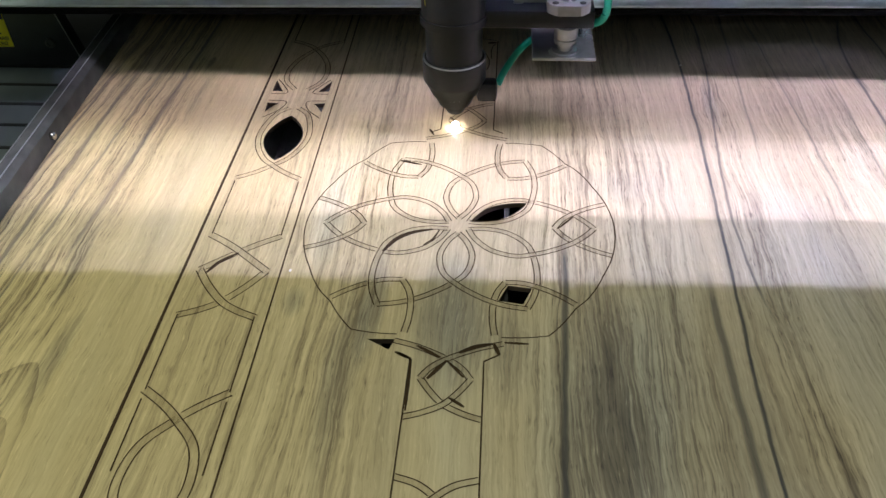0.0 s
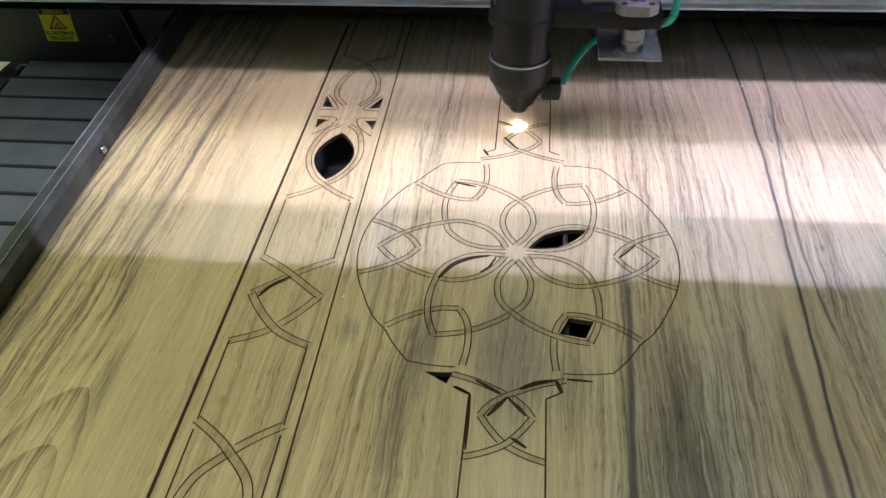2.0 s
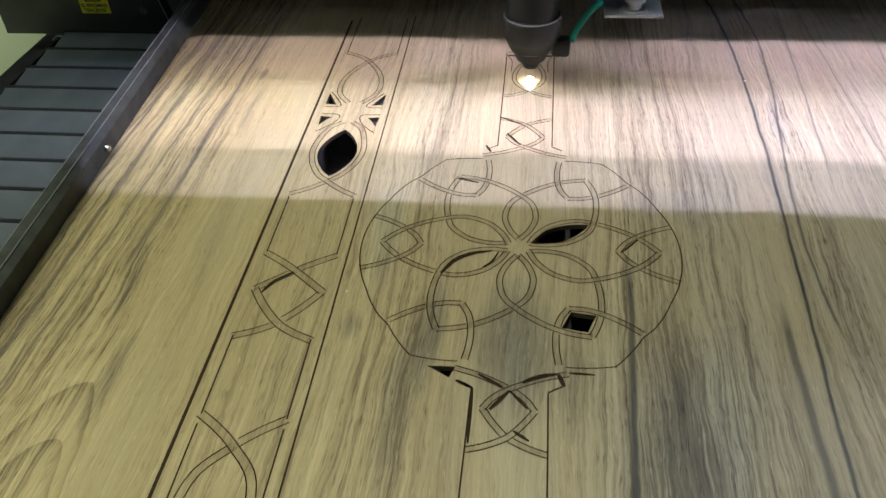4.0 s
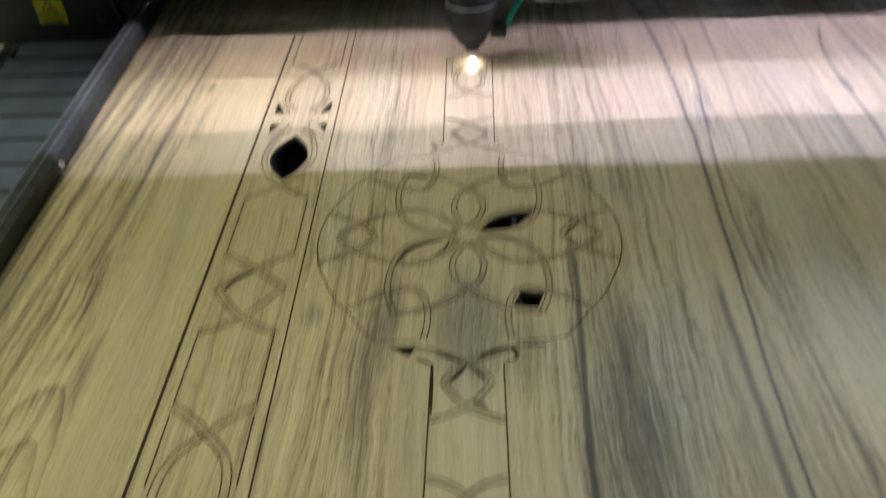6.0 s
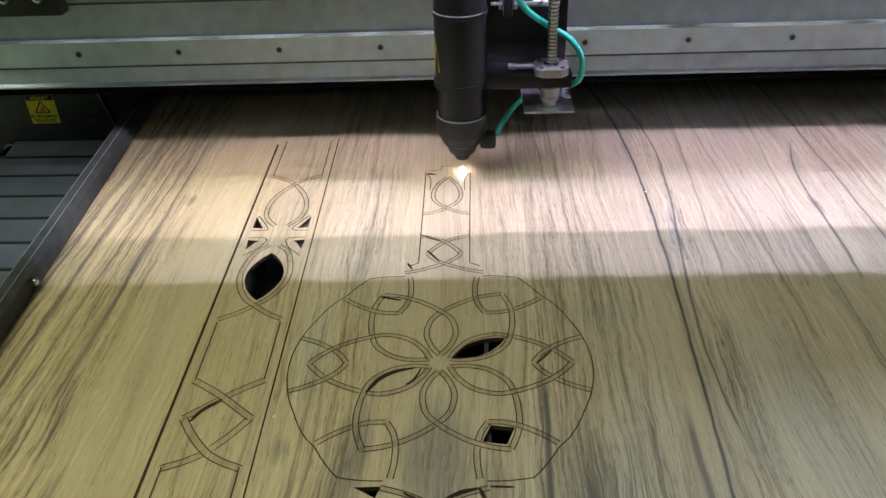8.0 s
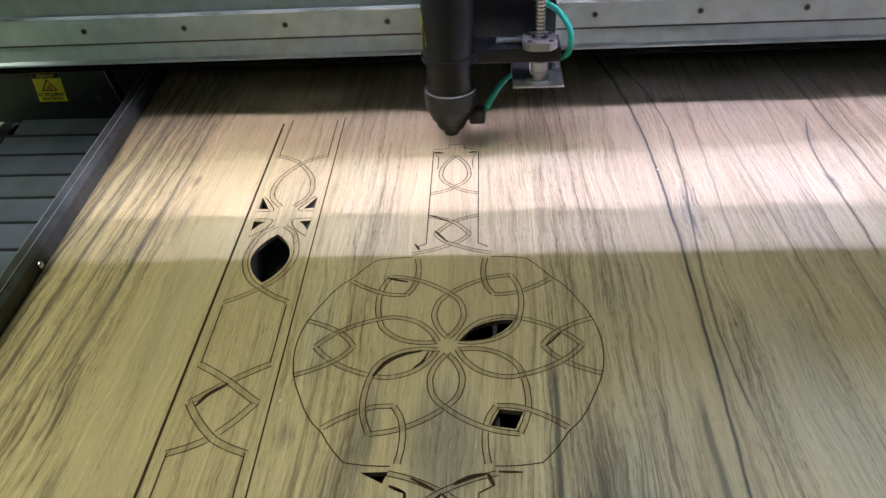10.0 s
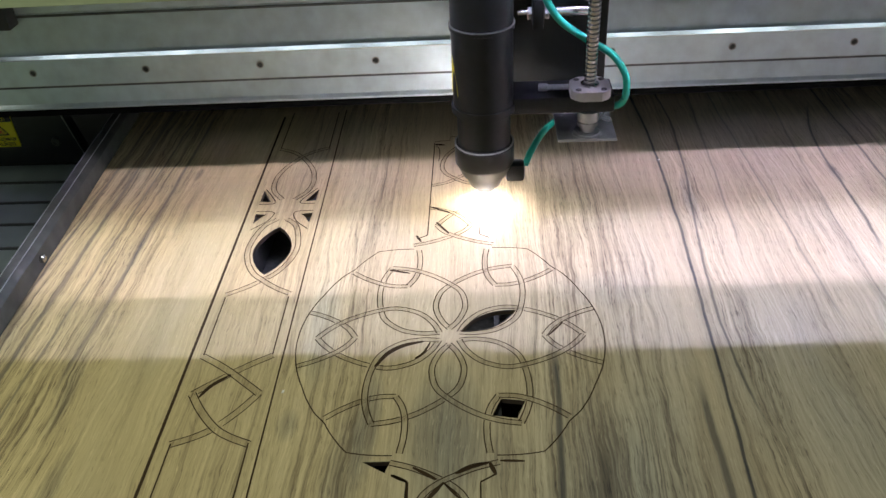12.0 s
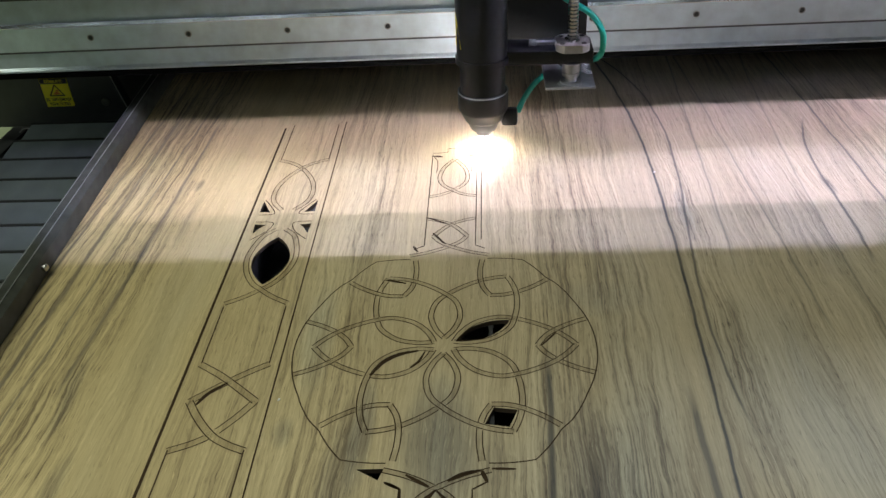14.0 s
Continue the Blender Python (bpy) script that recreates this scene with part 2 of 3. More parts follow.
M_BLACK = material("black_paint", (0.019, 0.021, 0.022), 0.42, grain=0.3, scale=80)
M_MATTE = material("matte_black", (0.010, 0.010, 0.010), 0.95, spec=0.0)
M_BLACKG = material("black_anodised", (0.010, 0.0115, 0.012), 0.36, 0.0, 0.2, 200, spec=0.25)
M_ALU = material("grey_aluminium", (0.62, 0.72, 0.77), 0.42, 0.35, 0.22, 60)
M_SEAM_SHADE = material("shaded_seam", (0.10, 0.11, 0.12), 0.6)
M_BRIGHT = material("bright_steel", (0.52, 0.52, 0.51), 0.22, 0.95, 0.06, 300, 0.02)
M_RUBBER = material("grey_bellows", (0.052, 0.068, 0.072), 0.48, grain=0.4, scale=30)
M_HOOD = material("pale_green_paint", (0.45, 0.52, 0.33), 0.55, grain=0.06, scale=200)
M_HOSE = material("green_hose", (0.02, 0.42, 0.30), 0.30)
M_YELLOW = material("yellow_sticker", (0.92, 0.80, 0.02), 0.5, grain=0.06)
M_INK = material("black_ink", (0.015, 0.015, 0.015), 0.6)
M_BED = material("sooty_bed", (0.055, 0.055, 0.053), 0.7, grain=0.5, scale=300, spec=0.3)
M_BLADE = material("sooty_blade", (0.05, 0.05, 0.049), 0.6, 0.2, 0.5, 200)
M_BAFFLE = material("pale_baffle", (0.40, 0.40, 0.42), 0.7)
M_CREASE = material("crease_black", (0.010, 0.011, 0.011), 0.7, spec=0.2)
M_RED = material("red_ink", (0.62, 0.10, 0.03), 0.5)
M_PALE_EDGE = material("pale_edge", (0.30, 0.31, 0.31), 0.4, 0.5)
M_POLISH = material("polished_edge", (0.97, 0.97, 0.98), 0.14, 1.0, 0.02, 200)
M_CHIP = material("pale_chip", (0.80, 0.78, 0.72), 0.6)
M_NUT = material("ground_steel", (0.27, 0.27, 0.26), 0.40, 0.35, 0.12, 200)
M_PLATE = material("plain_steel", (0.30, 0.31, 0.32), 0.35, 0.7, 0.15, 150)
M_WALL = material("plaster", (0.15, 0.155, 0.145), 0.9, scale=8)
M_FLOOR = material("concrete", (0.25, 0.25, 0.23), 0.85, scale=8)
M_LED_A = glowing("warm_lamp_strip", (1.08, 0.955, 1.37), 290)
M_LED_B = glowing("cool_lamp_strip", (0.97, 1.01, 1.54), 188)
M_SPARK = glowing("burning_spark", (1.0, 0.89, 0.88), 110)
M_FLAME = glowing("burning_flare", (1.0, 0.92, 0.92), 190)


# ---- builders ----
def box(bm, x0, x1, y0, y1, z0, z1, bevel=0.0):
    vs = bmesh.ops.create_cube(bm, size=1)["verts"]
    for v in vs:
        v.co = Vector((x0 + (v.co.x + 0.5) * (x1 - x0), y0 + (v.co.y + 0.5) * (y1 - y0), z0 + (v.co.z + 0.5) * (z1 - z0)))
    if bevel:
        es = list({e for v in vs for e in v.link_edges})
        bmesh.ops.bevel(bm, geom=es, offset=bevel, segments=2, affect="EDGES", profile=0.6)


def lathe(bm, prof, cx=0.0, cy=0.0, n=48, axis="z"):
    """Turns a profile of (radius, height) round an upright axis; the ends are closed."""
    rings = []
    for r, h in prof:
        ring = []
        for i in range(n):
            a = 2 * math.pi * i / n
            u, w = r * math.cos(a), r * math.sin(a)
            ring.append(bm.verts.new((cx + u, cy + w, h) if axis == "z" else (h, cx + u, cy + w)))
        rings.append(ring)
    for a, b in zip(rings, rings[1:]):
        for i in range(n):
            bm.faces.new((a[i], a[(i + 1) % n], b[(i + 1) % n], b[i]))
    bm.faces.new(rings[0][::-1]), bm.faces.new(rings[-1])
    bmesh.ops.recalc_face_normals(bm, faces=bm.faces)


def prism(bm, prof, x0, x1):
    """A closed profile of (y, z) drawn out along x."""
    a = [bm.verts.new((x0, y, z)) for y, z in prof]
    b = [bm.verts.new((x1, y, z)) for y, z in prof]
    n = len(prof)
    for i in range(n):
        bm.faces.new((a[i], a[(i + 1) % n], b[(i + 1) % n], b[i]))
    bm.faces.new(a[::-1]), bm.faces.new(b)
    bmesh.ops.recalc_face_normals(bm, faces=bm.faces)


def smooth_path(points, steps=10):
    """A curve through the points."""
    p = [Vector(q) for q in points]
    p = [2 * p[0] - p[1]] + p + [2 * p[-1] - p[-2]]
    out = []
    for i in range(1, len(p) - 2):
        a, b, c, d = p[i - 1:i + 3]
        for s in range(steps):
            t = s / steps
            out.append(0.5 * (2 * b + (c - a) * t + (2 * a - 5 * b + 4 * c - d) * t * t + (3 * b - a - 3 * c + d) * t ** 3))
    return out + [p[-2]]


def tube(bm, path, r, n=12):
    rings = []
    up = Vector((0, 0, 1))
    for i, p in enumerate(path):
        d = (path[min(i + 1, len(path) - 1)] - path[max(i - 1, 0)]).normalized()
        s = d.cross(up if abs(d.z) < 0.95 else Vector((1, 0, 0))).normalized()
        t = d.cross(s)
        rings.append([bm.verts.new(p + r * (math.cos(2 * math.pi * k / n) * s + math.sin(2 * math.pi * k / n) * t)) for k in range(n)])
    for a, b in zip(rings, rings[1:]):
        for k in range(n):
            bm.faces.new((a[k], a[(k + 1) % n], b[(k + 1) % n], b[k]))
    bm.faces.new(rings[0][::-1]), bm.faces.new(rings[-1])
    bmesh.ops.recalc_face_normals(bm, faces=bm.faces)


def part(name, bm, mat, parent=None, label="", smooth=0.6):
    me = bpy.data.meshes.new(name)
    bm.to_mesh(me)
    bm.free()
    me.materials.append(mat)
    if smooth:
        for p in me.polygons:
            p.use_smooth = True
        me.set_sharp_from_angle(angle=smooth)
    ob = new(name, me)
    ob.parent = parent
    return tagged(ob, label)


def empty(name, m=None):
    ob = new(name)
    if m is not None:
        ob.matrix_world = m
    return ob


def boxes(*specs, bevel=0.0):
    bm = bmesh.new()
    for s in specs:
        box(bm, *s, bevel=bevel)
    return bm


# ---- the room ----
def room():
    for name, b in (("wall_north", (-3, 3, 3.0, 3.1, -0.95, 2.0)), ("wall_south", (-3, 3, -3.1, -3.0, -0.95, 2.0)),
                    ("wall_east", (3.0, 3.1, -3.0, 3.0, -0.95, 2.0)), ("wall_west", (-3.1, -3.0, -3.0, 3.0, -0.95, 2.0))):
        tagged(part(name, boxes(b), M_WALL, smooth=0), "grey plastered workshop wall", "wall", kind="structure")
    tagged(part("floor", boxes((-3.1, 3.1, -3.1, 3.1, -1.05, -0.95)), M_FLOOR, smooth=0), "grey concrete workshop floor", "floor", kind="structure")
    tagged(part("ceiling", boxes((-3.1, 3.1, -3.1, 3.1, 2.0, 2.1)), M_WALL, smooth=0), "grey workshop ceiling", "ceiling", kind="structure")


room()


def fill_surrounds():
    """An added frame behind the camera and two added housings, round the unseen fill lights."""
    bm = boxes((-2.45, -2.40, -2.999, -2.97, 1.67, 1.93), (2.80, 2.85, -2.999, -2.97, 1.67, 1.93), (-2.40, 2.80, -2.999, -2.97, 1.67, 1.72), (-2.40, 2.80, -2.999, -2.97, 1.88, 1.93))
    tagged(part("fill_frame", bm, M_HOOD, smooth=0), "unseen painted frame added round the wall fill light", "window", kind="structure")
    # housings added above the unseen overhead fill lights
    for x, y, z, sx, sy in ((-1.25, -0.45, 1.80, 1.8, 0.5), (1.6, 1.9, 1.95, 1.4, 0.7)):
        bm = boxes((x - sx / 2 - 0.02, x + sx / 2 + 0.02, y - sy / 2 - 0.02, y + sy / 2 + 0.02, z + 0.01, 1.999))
        tagged(part("fill_housing", bm, M_HOOD, smooth=0), "unseen painted steel housing added over a fill light", "lamp", group="ceiling lights")


fill_surrounds()


# ---- the fretwork drawn on the board ----
def turned(p, a):
    c, s = math.cos(a), math.sin(a)
    return Vector((p[0] * c - p[1] * s, p[0] * s + p[1] * c, 0))


STRAPS = []   # centre line, half width, rank
LINES = []    # single cut lines: points, width
HOLES = []    # openings through the board
STRAP = 0.0020
OX = 0.001


def rosette():
    for k in range(6):
        a = math.radians(60 * k)
        for m in (1, -1):
            inner = [(0.0, 0.0085), (-0.0070, 0.019), (-0.0113, 0.0345), (-0.0078, 0.052), (0.0025, 0.0638), (0.0150, 0.0733), (0.027, 0.0797), (0.038, 0.0832), (0.049, 0.0849)]
            path = smooth_path([turned((m * x, y), a) for x, y in inner], 8)
            STRAPS.append(([p + Vector((OX, 0, 0)) for p in path], STRAP, 0 if m > 0 else 1))
            outer = [(0.0695, 0.0), (0.0755, 0.0095), (0.0845, 0.0176), (0.097, 0.0250), (0.1090, 0.0300)]
            path = smooth_path([turned((x, m * y), a) for x, y in outer], 8)
            STRAPS.append(([p + Vector((OX, 0, 0)) for p in path], STRAP, 2 if m > 0 else -1))
    ring = []
    for i in range(240):
        a = 2 * math.pi * i / 240
        d = abs((math.degrees(a) + 30) % 60 - 30)
        k = min(1.0, max(0.0, (abs(math.sin(a)) - 0.45) / 0.2))
        r = 0.1125 + k * (0.0030 + 0.0095 * max(0.0, 1 - d / 14))
        if abs(math.cos(a)) < 0.27:
            continue
        ring.append((Vector((OX + r * math.cos(a), r * math.sin(a), 0)), a))
    right = [p for p, a in ring if math.cos(a) > 0]
    right.sort(key=lambda p: math.atan2(p.y, p.x))
    left = [p for p, a in ring if math.cos(a) < 0]
    left.sort(key=lambda p: math.atan2(p.y, -p.x))
    LINES.append((right, 0.0009)), LINES.append((left, 0.0009))


def spur(sign):
    """The stem above (+1) and below (-1) the rosette."""
    def P(pts, steps=8, mirror=1):
        return smooth_path([Vector((OX + mirror * x, sign * y, 0)) for x, y in pts], steps)
    for m in (1, -1):
        LINES.append((P([(m * 0.0225, 0.1315), (m * 0.0225, 0.1345)], 2), 0.0009))
        LINES.append((P([(m * 0.0225, 0.1345), (m * 0.0232, 0.300)], 2), 0.0010))
        LINES.append((P([(m * 0.0225, 0.1315), (m * 0.031, 0.1262)], 2), 0.0012))
        STRAPS.append((P([(m * -0.034, 0.1165), (m * -0.018, 0.1215), (0, 0.1305), (m * 0.0095, 0.138), (m * 0.0150, 0.1462)], 8), 0.0019, 0 if m > 0 else 1))
        STRAPS.append((P([(m * 0.0150, 0.1462), (m * 0.0085, 0.156), (0, 0.1655), (m * -0.012, 0.172), (m * -0.0225, 0.1755)], 8), 0.0019, 1 if m > 0 else 0))
        STRAPS.append((P([(m * -0.0225, 0.2150), (m * -0.010, 0.219), (0, 0.2265), (m * 0.0105, 0.238), (m * 0.0140, 0.252), (m * 0.0112, 0.269), (m * 0.0055, 0.281), (0, 0.2890)], 8), 0.0019, 0 if m > 0 else 1))
        LINES.append((P([(m * 0.0215, 0.2945), (m * 0.0178, 0.286), (m * 0.0172, 0.272), (m * 0.0178, 0.262)], 6), 0.0008))


def band():
    """The long narrow panel beside the rosette."""
    def q(x, y):
        return Vector((-0.1545 + x - 0.016 * (y - 0.1), y, 0))
    LINES.append(([q(-0.0345, 0.372), q(-0.0352, -0.45)], 0.0022))
    LINES.append(([q(0.0335, 0.385), q(0.0335, -0.45)], 0.0012))
    for m in (1, -1):
        for ya, yb in ((0.05, -0.017), (-0.10, -0.163), (0.380, 0.296), (-0.17, -0.22)):
            LINES.append(([q(m * 0.0255, ya), q(m * 0.0255, yb)], 0.0010))
        s = lambda pts: smooth_path([q(m * x, y) for x, y in pts], 8)
        STRAPS.append((s([(-0.026, -0.018), (-0.012, -0.027), (0, -0.036), (0.013, -0.047), (0.0235, -0.056)]), 0.0026, 1 if m > 0 else 0))
        STRAPS.append((s([(0.0235, -0.056), (0.013, -0.072), (0, -0.087), (-0.012, -0.095), (-0.026, -0.101)]), 0.0026, 0 if m > 0 else 1))
        STRAPS.append((s([(-0.026, -0.163), (-0.012, -0.173), (0, -0.184), (0.0155, -0.203), (0.0195, -0.228), (0.013, -0.250), (0.004, -0.262)]), 0.0026, 1 if m > 0 else 0))
        STRAPS.append((s([(0.004, 0.163), (0.015, 0.150), (0.0212, 0.122), (0.0185, 0.100), (0.010, 0.082), (0, 0.072), (-0.012, 0.062), (-0.026, 0.0535)]), 0.0022, 0 if m > 0 else 1))
        STRAPS.append((s([(0.006, 0.196), (0.0165, 0.212), (0.0190, 0.232), (0.0135, 0.255), (0, 0.278), (-0.012, 0.289), (-0.026, 0.296)]), 0.0022, 0 if m > 0 else 1))
        LINES.append((s([(0.025, 0.215), (0.018, 0.204), (0.012, 0.190), (0.0265, 0.188)]), 0.0010))
        LINES.append((s([(0.0265, 0.176), (0.010, 0.174), (0.013, 0.160), (0.0255, 0.146)]), 0.0010))
    HOLES.append([q(x, y) for x, y in lens(0.0, 0.1145, 0.0355, 0.0165)])
    for m in (1, -1):
        HOLES.append([q(m * x, y) for x, y in ((0.0165, 0.1925), (0.0265, 0.1935), (0.0265, 0.2135))])
        HOLES.append([q(m * x, y) for x, y in ((0.0160, 0.1705), (0.0265, 0.1720), (0.0255, 0.1560), (0.0200, 0.1665))])


def lens(cx, cy, half, wide, n=14):
    """A pointed oval, upright."""
    up = [(cx + wide * math.cos(math.pi / 2 * t) ** 0.8 if abs(t) < 1 else cx, cy + half * t) for t in [-1 + 2 * i / n for i in range(n + 1)]]
    return up + [(2 * cx - x, y) for x, y in up[-2:0:-1]]


def openings():
    pet = [turned(p, math.radians(-60)) + Vector((OX, 0, 0)) for p in lens(0.0, 0.0335, 0.0238, 0.0082)]
    HOLES.append(pet)
    HOLES.append([Vector((OX, 0, 0)) + turned(p, math.radians(-60)) for p in ((0.0728, 0.0), (0.0828, 0.0128), (0.0932, 0.0), (0.0828, -0.0128))])
    HOLES.append([Vector(p) for p in ((-0.0500, -0.1160, 0), (-0.0325, -0.1155, 0), (-0.0355, -0.1245, 0))])


# gaps where a cut piece has sunk or shifted: widest opening, then the edge
GAPS = [(0.0034, (-0.0508, -0.0312), (-0.0428, -0.0176), (-0.0316, -0.0094), (-0.0176, -0.0053)), (0.0014, (-0.0227, -0.0232), (-0.0168, -0.0168), (-0.0127, -0.0062)),
        (0.0020, (-0.0505, 0.0823), (-0.0331, 0.0773)), (0.0013, (0.0737, -0.0003), (0.0848, 0.0136)), (0.0024, (-0.0098, -0.1467), (0.0011, -0.1317)),
        (0.0014, (0.0011, -0.1317), (0.0120, -0.1448)), (0.0018, (-0.0183, -0.1203), (-0.0030, -0.1295)), (0.0030, (0.0081, -0.1251), (0.0179, -0.1199), (0.0286, -0.1168)),
        (0.0024, (0.0292, -0.1168), (0.0329, -0.1264)), (0.0015, (0.0356, -0.1154), (0.0508, -0.1158)), (0.0020, (-0.0313, -0.1262), (-0.0208, -0.1314)),
        (0.0016, (-0.0208, -0.1314), (-0.0203, -0.1710)), (0.0018, (0.0043, -0.1605), (0.0133, -0.1669)), (0.0026, (-0.1698, -0.0592), (-0.1639, -0.0480), (-0.1528, -0.0373)),
        (0.0016, (-0.0226, 0.1779), (-0.0025, 0.1670)), (0.0018, (-0.0147, 0.1515), (-0.0030, 0.1335)), (0.0030, (-0.0216, 0.2968), (-0.0116, 0.2952)),
        (0.0030, (0.0142, 0.2956), (0.0230, 0.2966)), (0.0018, (-0.0311, 0.1314), (-0.0266, 0.1219))]


def gaps():
    cap = [(-0.0219, 0.3030), (-0.0066, 0.3050), (-0.0066, 0.3130), (0.0093, 0.3140), (0.0093, 0.3050), (0.0230, 0.3016)]
    LINES.append(([Vector((*p, 0)) for p in cap], 0.0009))
    for w, *pts in GAPS:
        LINES.append((smooth_path([Vector((*p, 0)) for p in pts], 8), (w,)))


rosette(), spur(1), spur(-1), band(), openings(), gaps()


def ribbons(bm, lines, z):
    for pts, w in lines:
        if len(pts) < 2:
            continue
        prev = None
        for i, p in enumerate(pts):
            d = (pts[min(i + 1, len(pts) - 1)] - pts[max(i - 1, 0)]).normalized()
            wide = w if isinstance(w, float) else 0.0005 + w[0] * math.sin(math.pi * (0.12 + 0.80 * i / (len(pts) - 1))) ** 0.8
            s = Vector((-d.y, d.x, 0)) * wide / 2
            cur = (bm.verts.new(p + s + Vector((0, 0, z))), bm.verts.new(p - s + Vector((0, 0, z))))
            if prev:
                bm.faces.new((prev[0], prev[1], cur[1], cur[0]))
            prev = cur


def strap_lines():
    """Both edges of every strap, broken where another strap passes over it."""
    out = []
    for i, (path, half, rank) in enumerate(STRAPS):
        for side in (1, -1):
            run = []
            for j, p in enumerate(path):
                d = (path[min(j + 1, len(path) - 1)] - path[max(j - 1, 0)]).normalized()
                e = p + Vector((-d.y, d.x, 0)) * half * side
                covered = False
                for k, (other, h2, r2) in enumerate(STRAPS):
                    if k != i and (r2 > rank) and min((o - e).length_squared for o in other) < (h2 * 0.9) ** 2:
                        covered = True
                        break
                if covered:
                    if len(run) > 1:
                        out.append((run, 0.00072))
                    run = []
                else:
                    run.append(e)
            if len(run) > 1:
                out.append((run, 0.00072))
    return out


FRESH = []
BX0, BX1, BY0, BY1, THICK = -0.362, 0.95, -0.60, 0.62, 0.004


def board():
    from mathutils import geometry
    outer = [Vector((BX0 + 0.022, BY0, 0)), Vector((BX1, BY0, 0)), Vector((BX1, BY1, 0)), Vector((BX0 - 0.028, BY1, 0))]
    loops = [outer] + [h[::-1] for h in HOLES]
    tris = geometry.tessellate_polygon(loops)
    flat = [p for l in loops for p in l]
    bm = bmesh.new()
    top = [bm.verts.new(p) for p in flat]
    for t in tris:
        try:
            f = bm.faces.new([top[i] for i in t])
            if f.normal.z < 0 or (flat[t[1]] - flat[t[0]]).cross(flat[t[2]] - flat[t[0]]).z < 0:
                f.normal_flip()
        except ValueError:
            pass
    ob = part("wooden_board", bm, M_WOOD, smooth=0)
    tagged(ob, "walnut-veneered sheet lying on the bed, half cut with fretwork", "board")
    bm = bmesh.new()
    for l in loops:
        n = len(l)
        a = [bm.verts.new(p + Vector((0, 0, -0.0002))) for p in l]
        b = [bm.verts.new(p + Vector((0, 0, -THICK))) for p in l]
        for i in range(n):
            bm.faces.new((a[i], a[(i + 1) % n], b[(i + 1) % n], b[i]))
    part("cut_edge", bm, M_CORE, ob, "burnt brown cut edge", smooth=0)
    bm = bmesh.new()
    ribbons(bm, strap_lines() + LINES, 0.00015)
    part("cut_line", bm, M_CHAR, ob, "thin charred laser-cut lines", smooth=0)["kind"] = "stuff"
    bm = bmesh.new()
    ribbons(bm, [(path, 2 * half + 0.0012) for path, half, rank in STRAPS], 0.00006)
    part("smoke_stain", bm, M_SMOKE, ob, "faint brown smoke stain along the straps", smooth=0)["kind"] = "stuff"
    first = part("fresh_cut", boxes((-0.0005, 0.0005, 0.0, 0.0086, -0.0002, 0.0)), M_CHAR, ob, "freshly burnt cut", smooth=0)
    FRESH.append(first)
    for i in range(19):
        o = new("fresh_cut", first.data)
        o.parent = ob
        FRESH.append(o)
    return ob


board()


# ---- the machine's bed and sides ----
def bed():
    """A black tray with upright blades that carry the board."""
    e = empty("cutting_bed")
    tagged(e, "sooty black cutting bed with upright steel blades under the board", "machine bed")
    part("bed_plate", boxes((-0.36, 1.0, -0.7, 0.75, -0.06, -0.034)), M_BED, e, smooth=0)
    first = part("blade", boxes((-0.0016, 0.0016, -0.65, 0.70, -0.034, -THICK - 0.0002)), M_BLADE, e, "sooty grey steel blade", smooth=0)
    first.matrix_basis = pose(-0.342, 0, 0)
    for i in range(1, 32):
        o = new("blade", first.data)
        o.parent = e
        o.matrix_basis = pose(-0.342 + 0.042 * i, 0, 0)


def side_bar():
    e = empty("side_rail", pose(-0.3455, 0.04, 0, 0, 0, 3.4))
    tagged(e, "black steel angle rail along the board's edge", "rail")
    bm = bmesh.new()
    prof = [(0.0, -0.03), (0.0, 0.016), (-0.006, 0.020), (-0.014, 0.020), (-0.014, 0.016), (-0.005, 0.016), (-0.005, -0.03)]
    a = [bm.verts.new((x, -0.65, z)) for x, z in prof]
    b = [bm.verts.new((x, 0.560, z)) for x, z in prof]
    for i in range(len(prof)):
        bm.faces.new((a[i], a[(i + 1) % len(prof)], b[(i + 1) % len(prof)], b[i]))
    bm.faces.new(a), bm.faces.new(b[::-1])
    bmesh.ops.recalc_face_normals(bm, faces=bm.faces)
    part("angle", bm, M_STEEL, e)
    part("pale_edge", boxes((-0.0150, -0.0141, -0.65, 0.558, 0.0185, 0.0204)), M_PALE_EDGE, e, "thin pale edge", smooth=0)
    part("inner_edge", boxes((-0.0062, -0.0054, -0.65, 0.558, 0.0198, 0.0204)), M_PALE_EDGE, e, "thin pale edge", smooth=0)
    bm = bmesh.new()
    lathe(bm, [(0.0035, 0.0), (0.0035, 0.003), (0.002, 0.0042)], n=16, axis="x")
    s = part("screw", bm, M_BRIGHT, e, "small bright screw")
    s.matrix_basis = pose(0.0005, 0.056, 0.009)


bed(), side_bar()


# ---- the gantry ----
GANTRY = empty("laser_gantry")
tagged(GANTRY, "grey aluminium laser gantry beam with a green hood", "gantry")


def gantry():
    y = 0.125
    # the beam's unseen deep rear and skirt keep light from the board below
    prof = [(y + 0.006, 0.0530), (y - 0.0005, 0.0535), (y - 0.0015, 0.0545), (y - 0.0015, 0.0560), (y + 0.0015, 0.0590), (y + 0.0040, 0.0755), (y + 0.0015, 0.0780), (y, 0.0790), (y, 0.108),
            (y + 0.002, 0.1100), (y + 0.0025, 0.1125), (y + 0.0065, 0.150), (y + 0.004, 0.152), (y + 0.004, 0.205), (y + 0.20, 0.205), (y + 0.20, 0.030), (y + 0.16, 0.030), (y + 0.16, 0.050)]
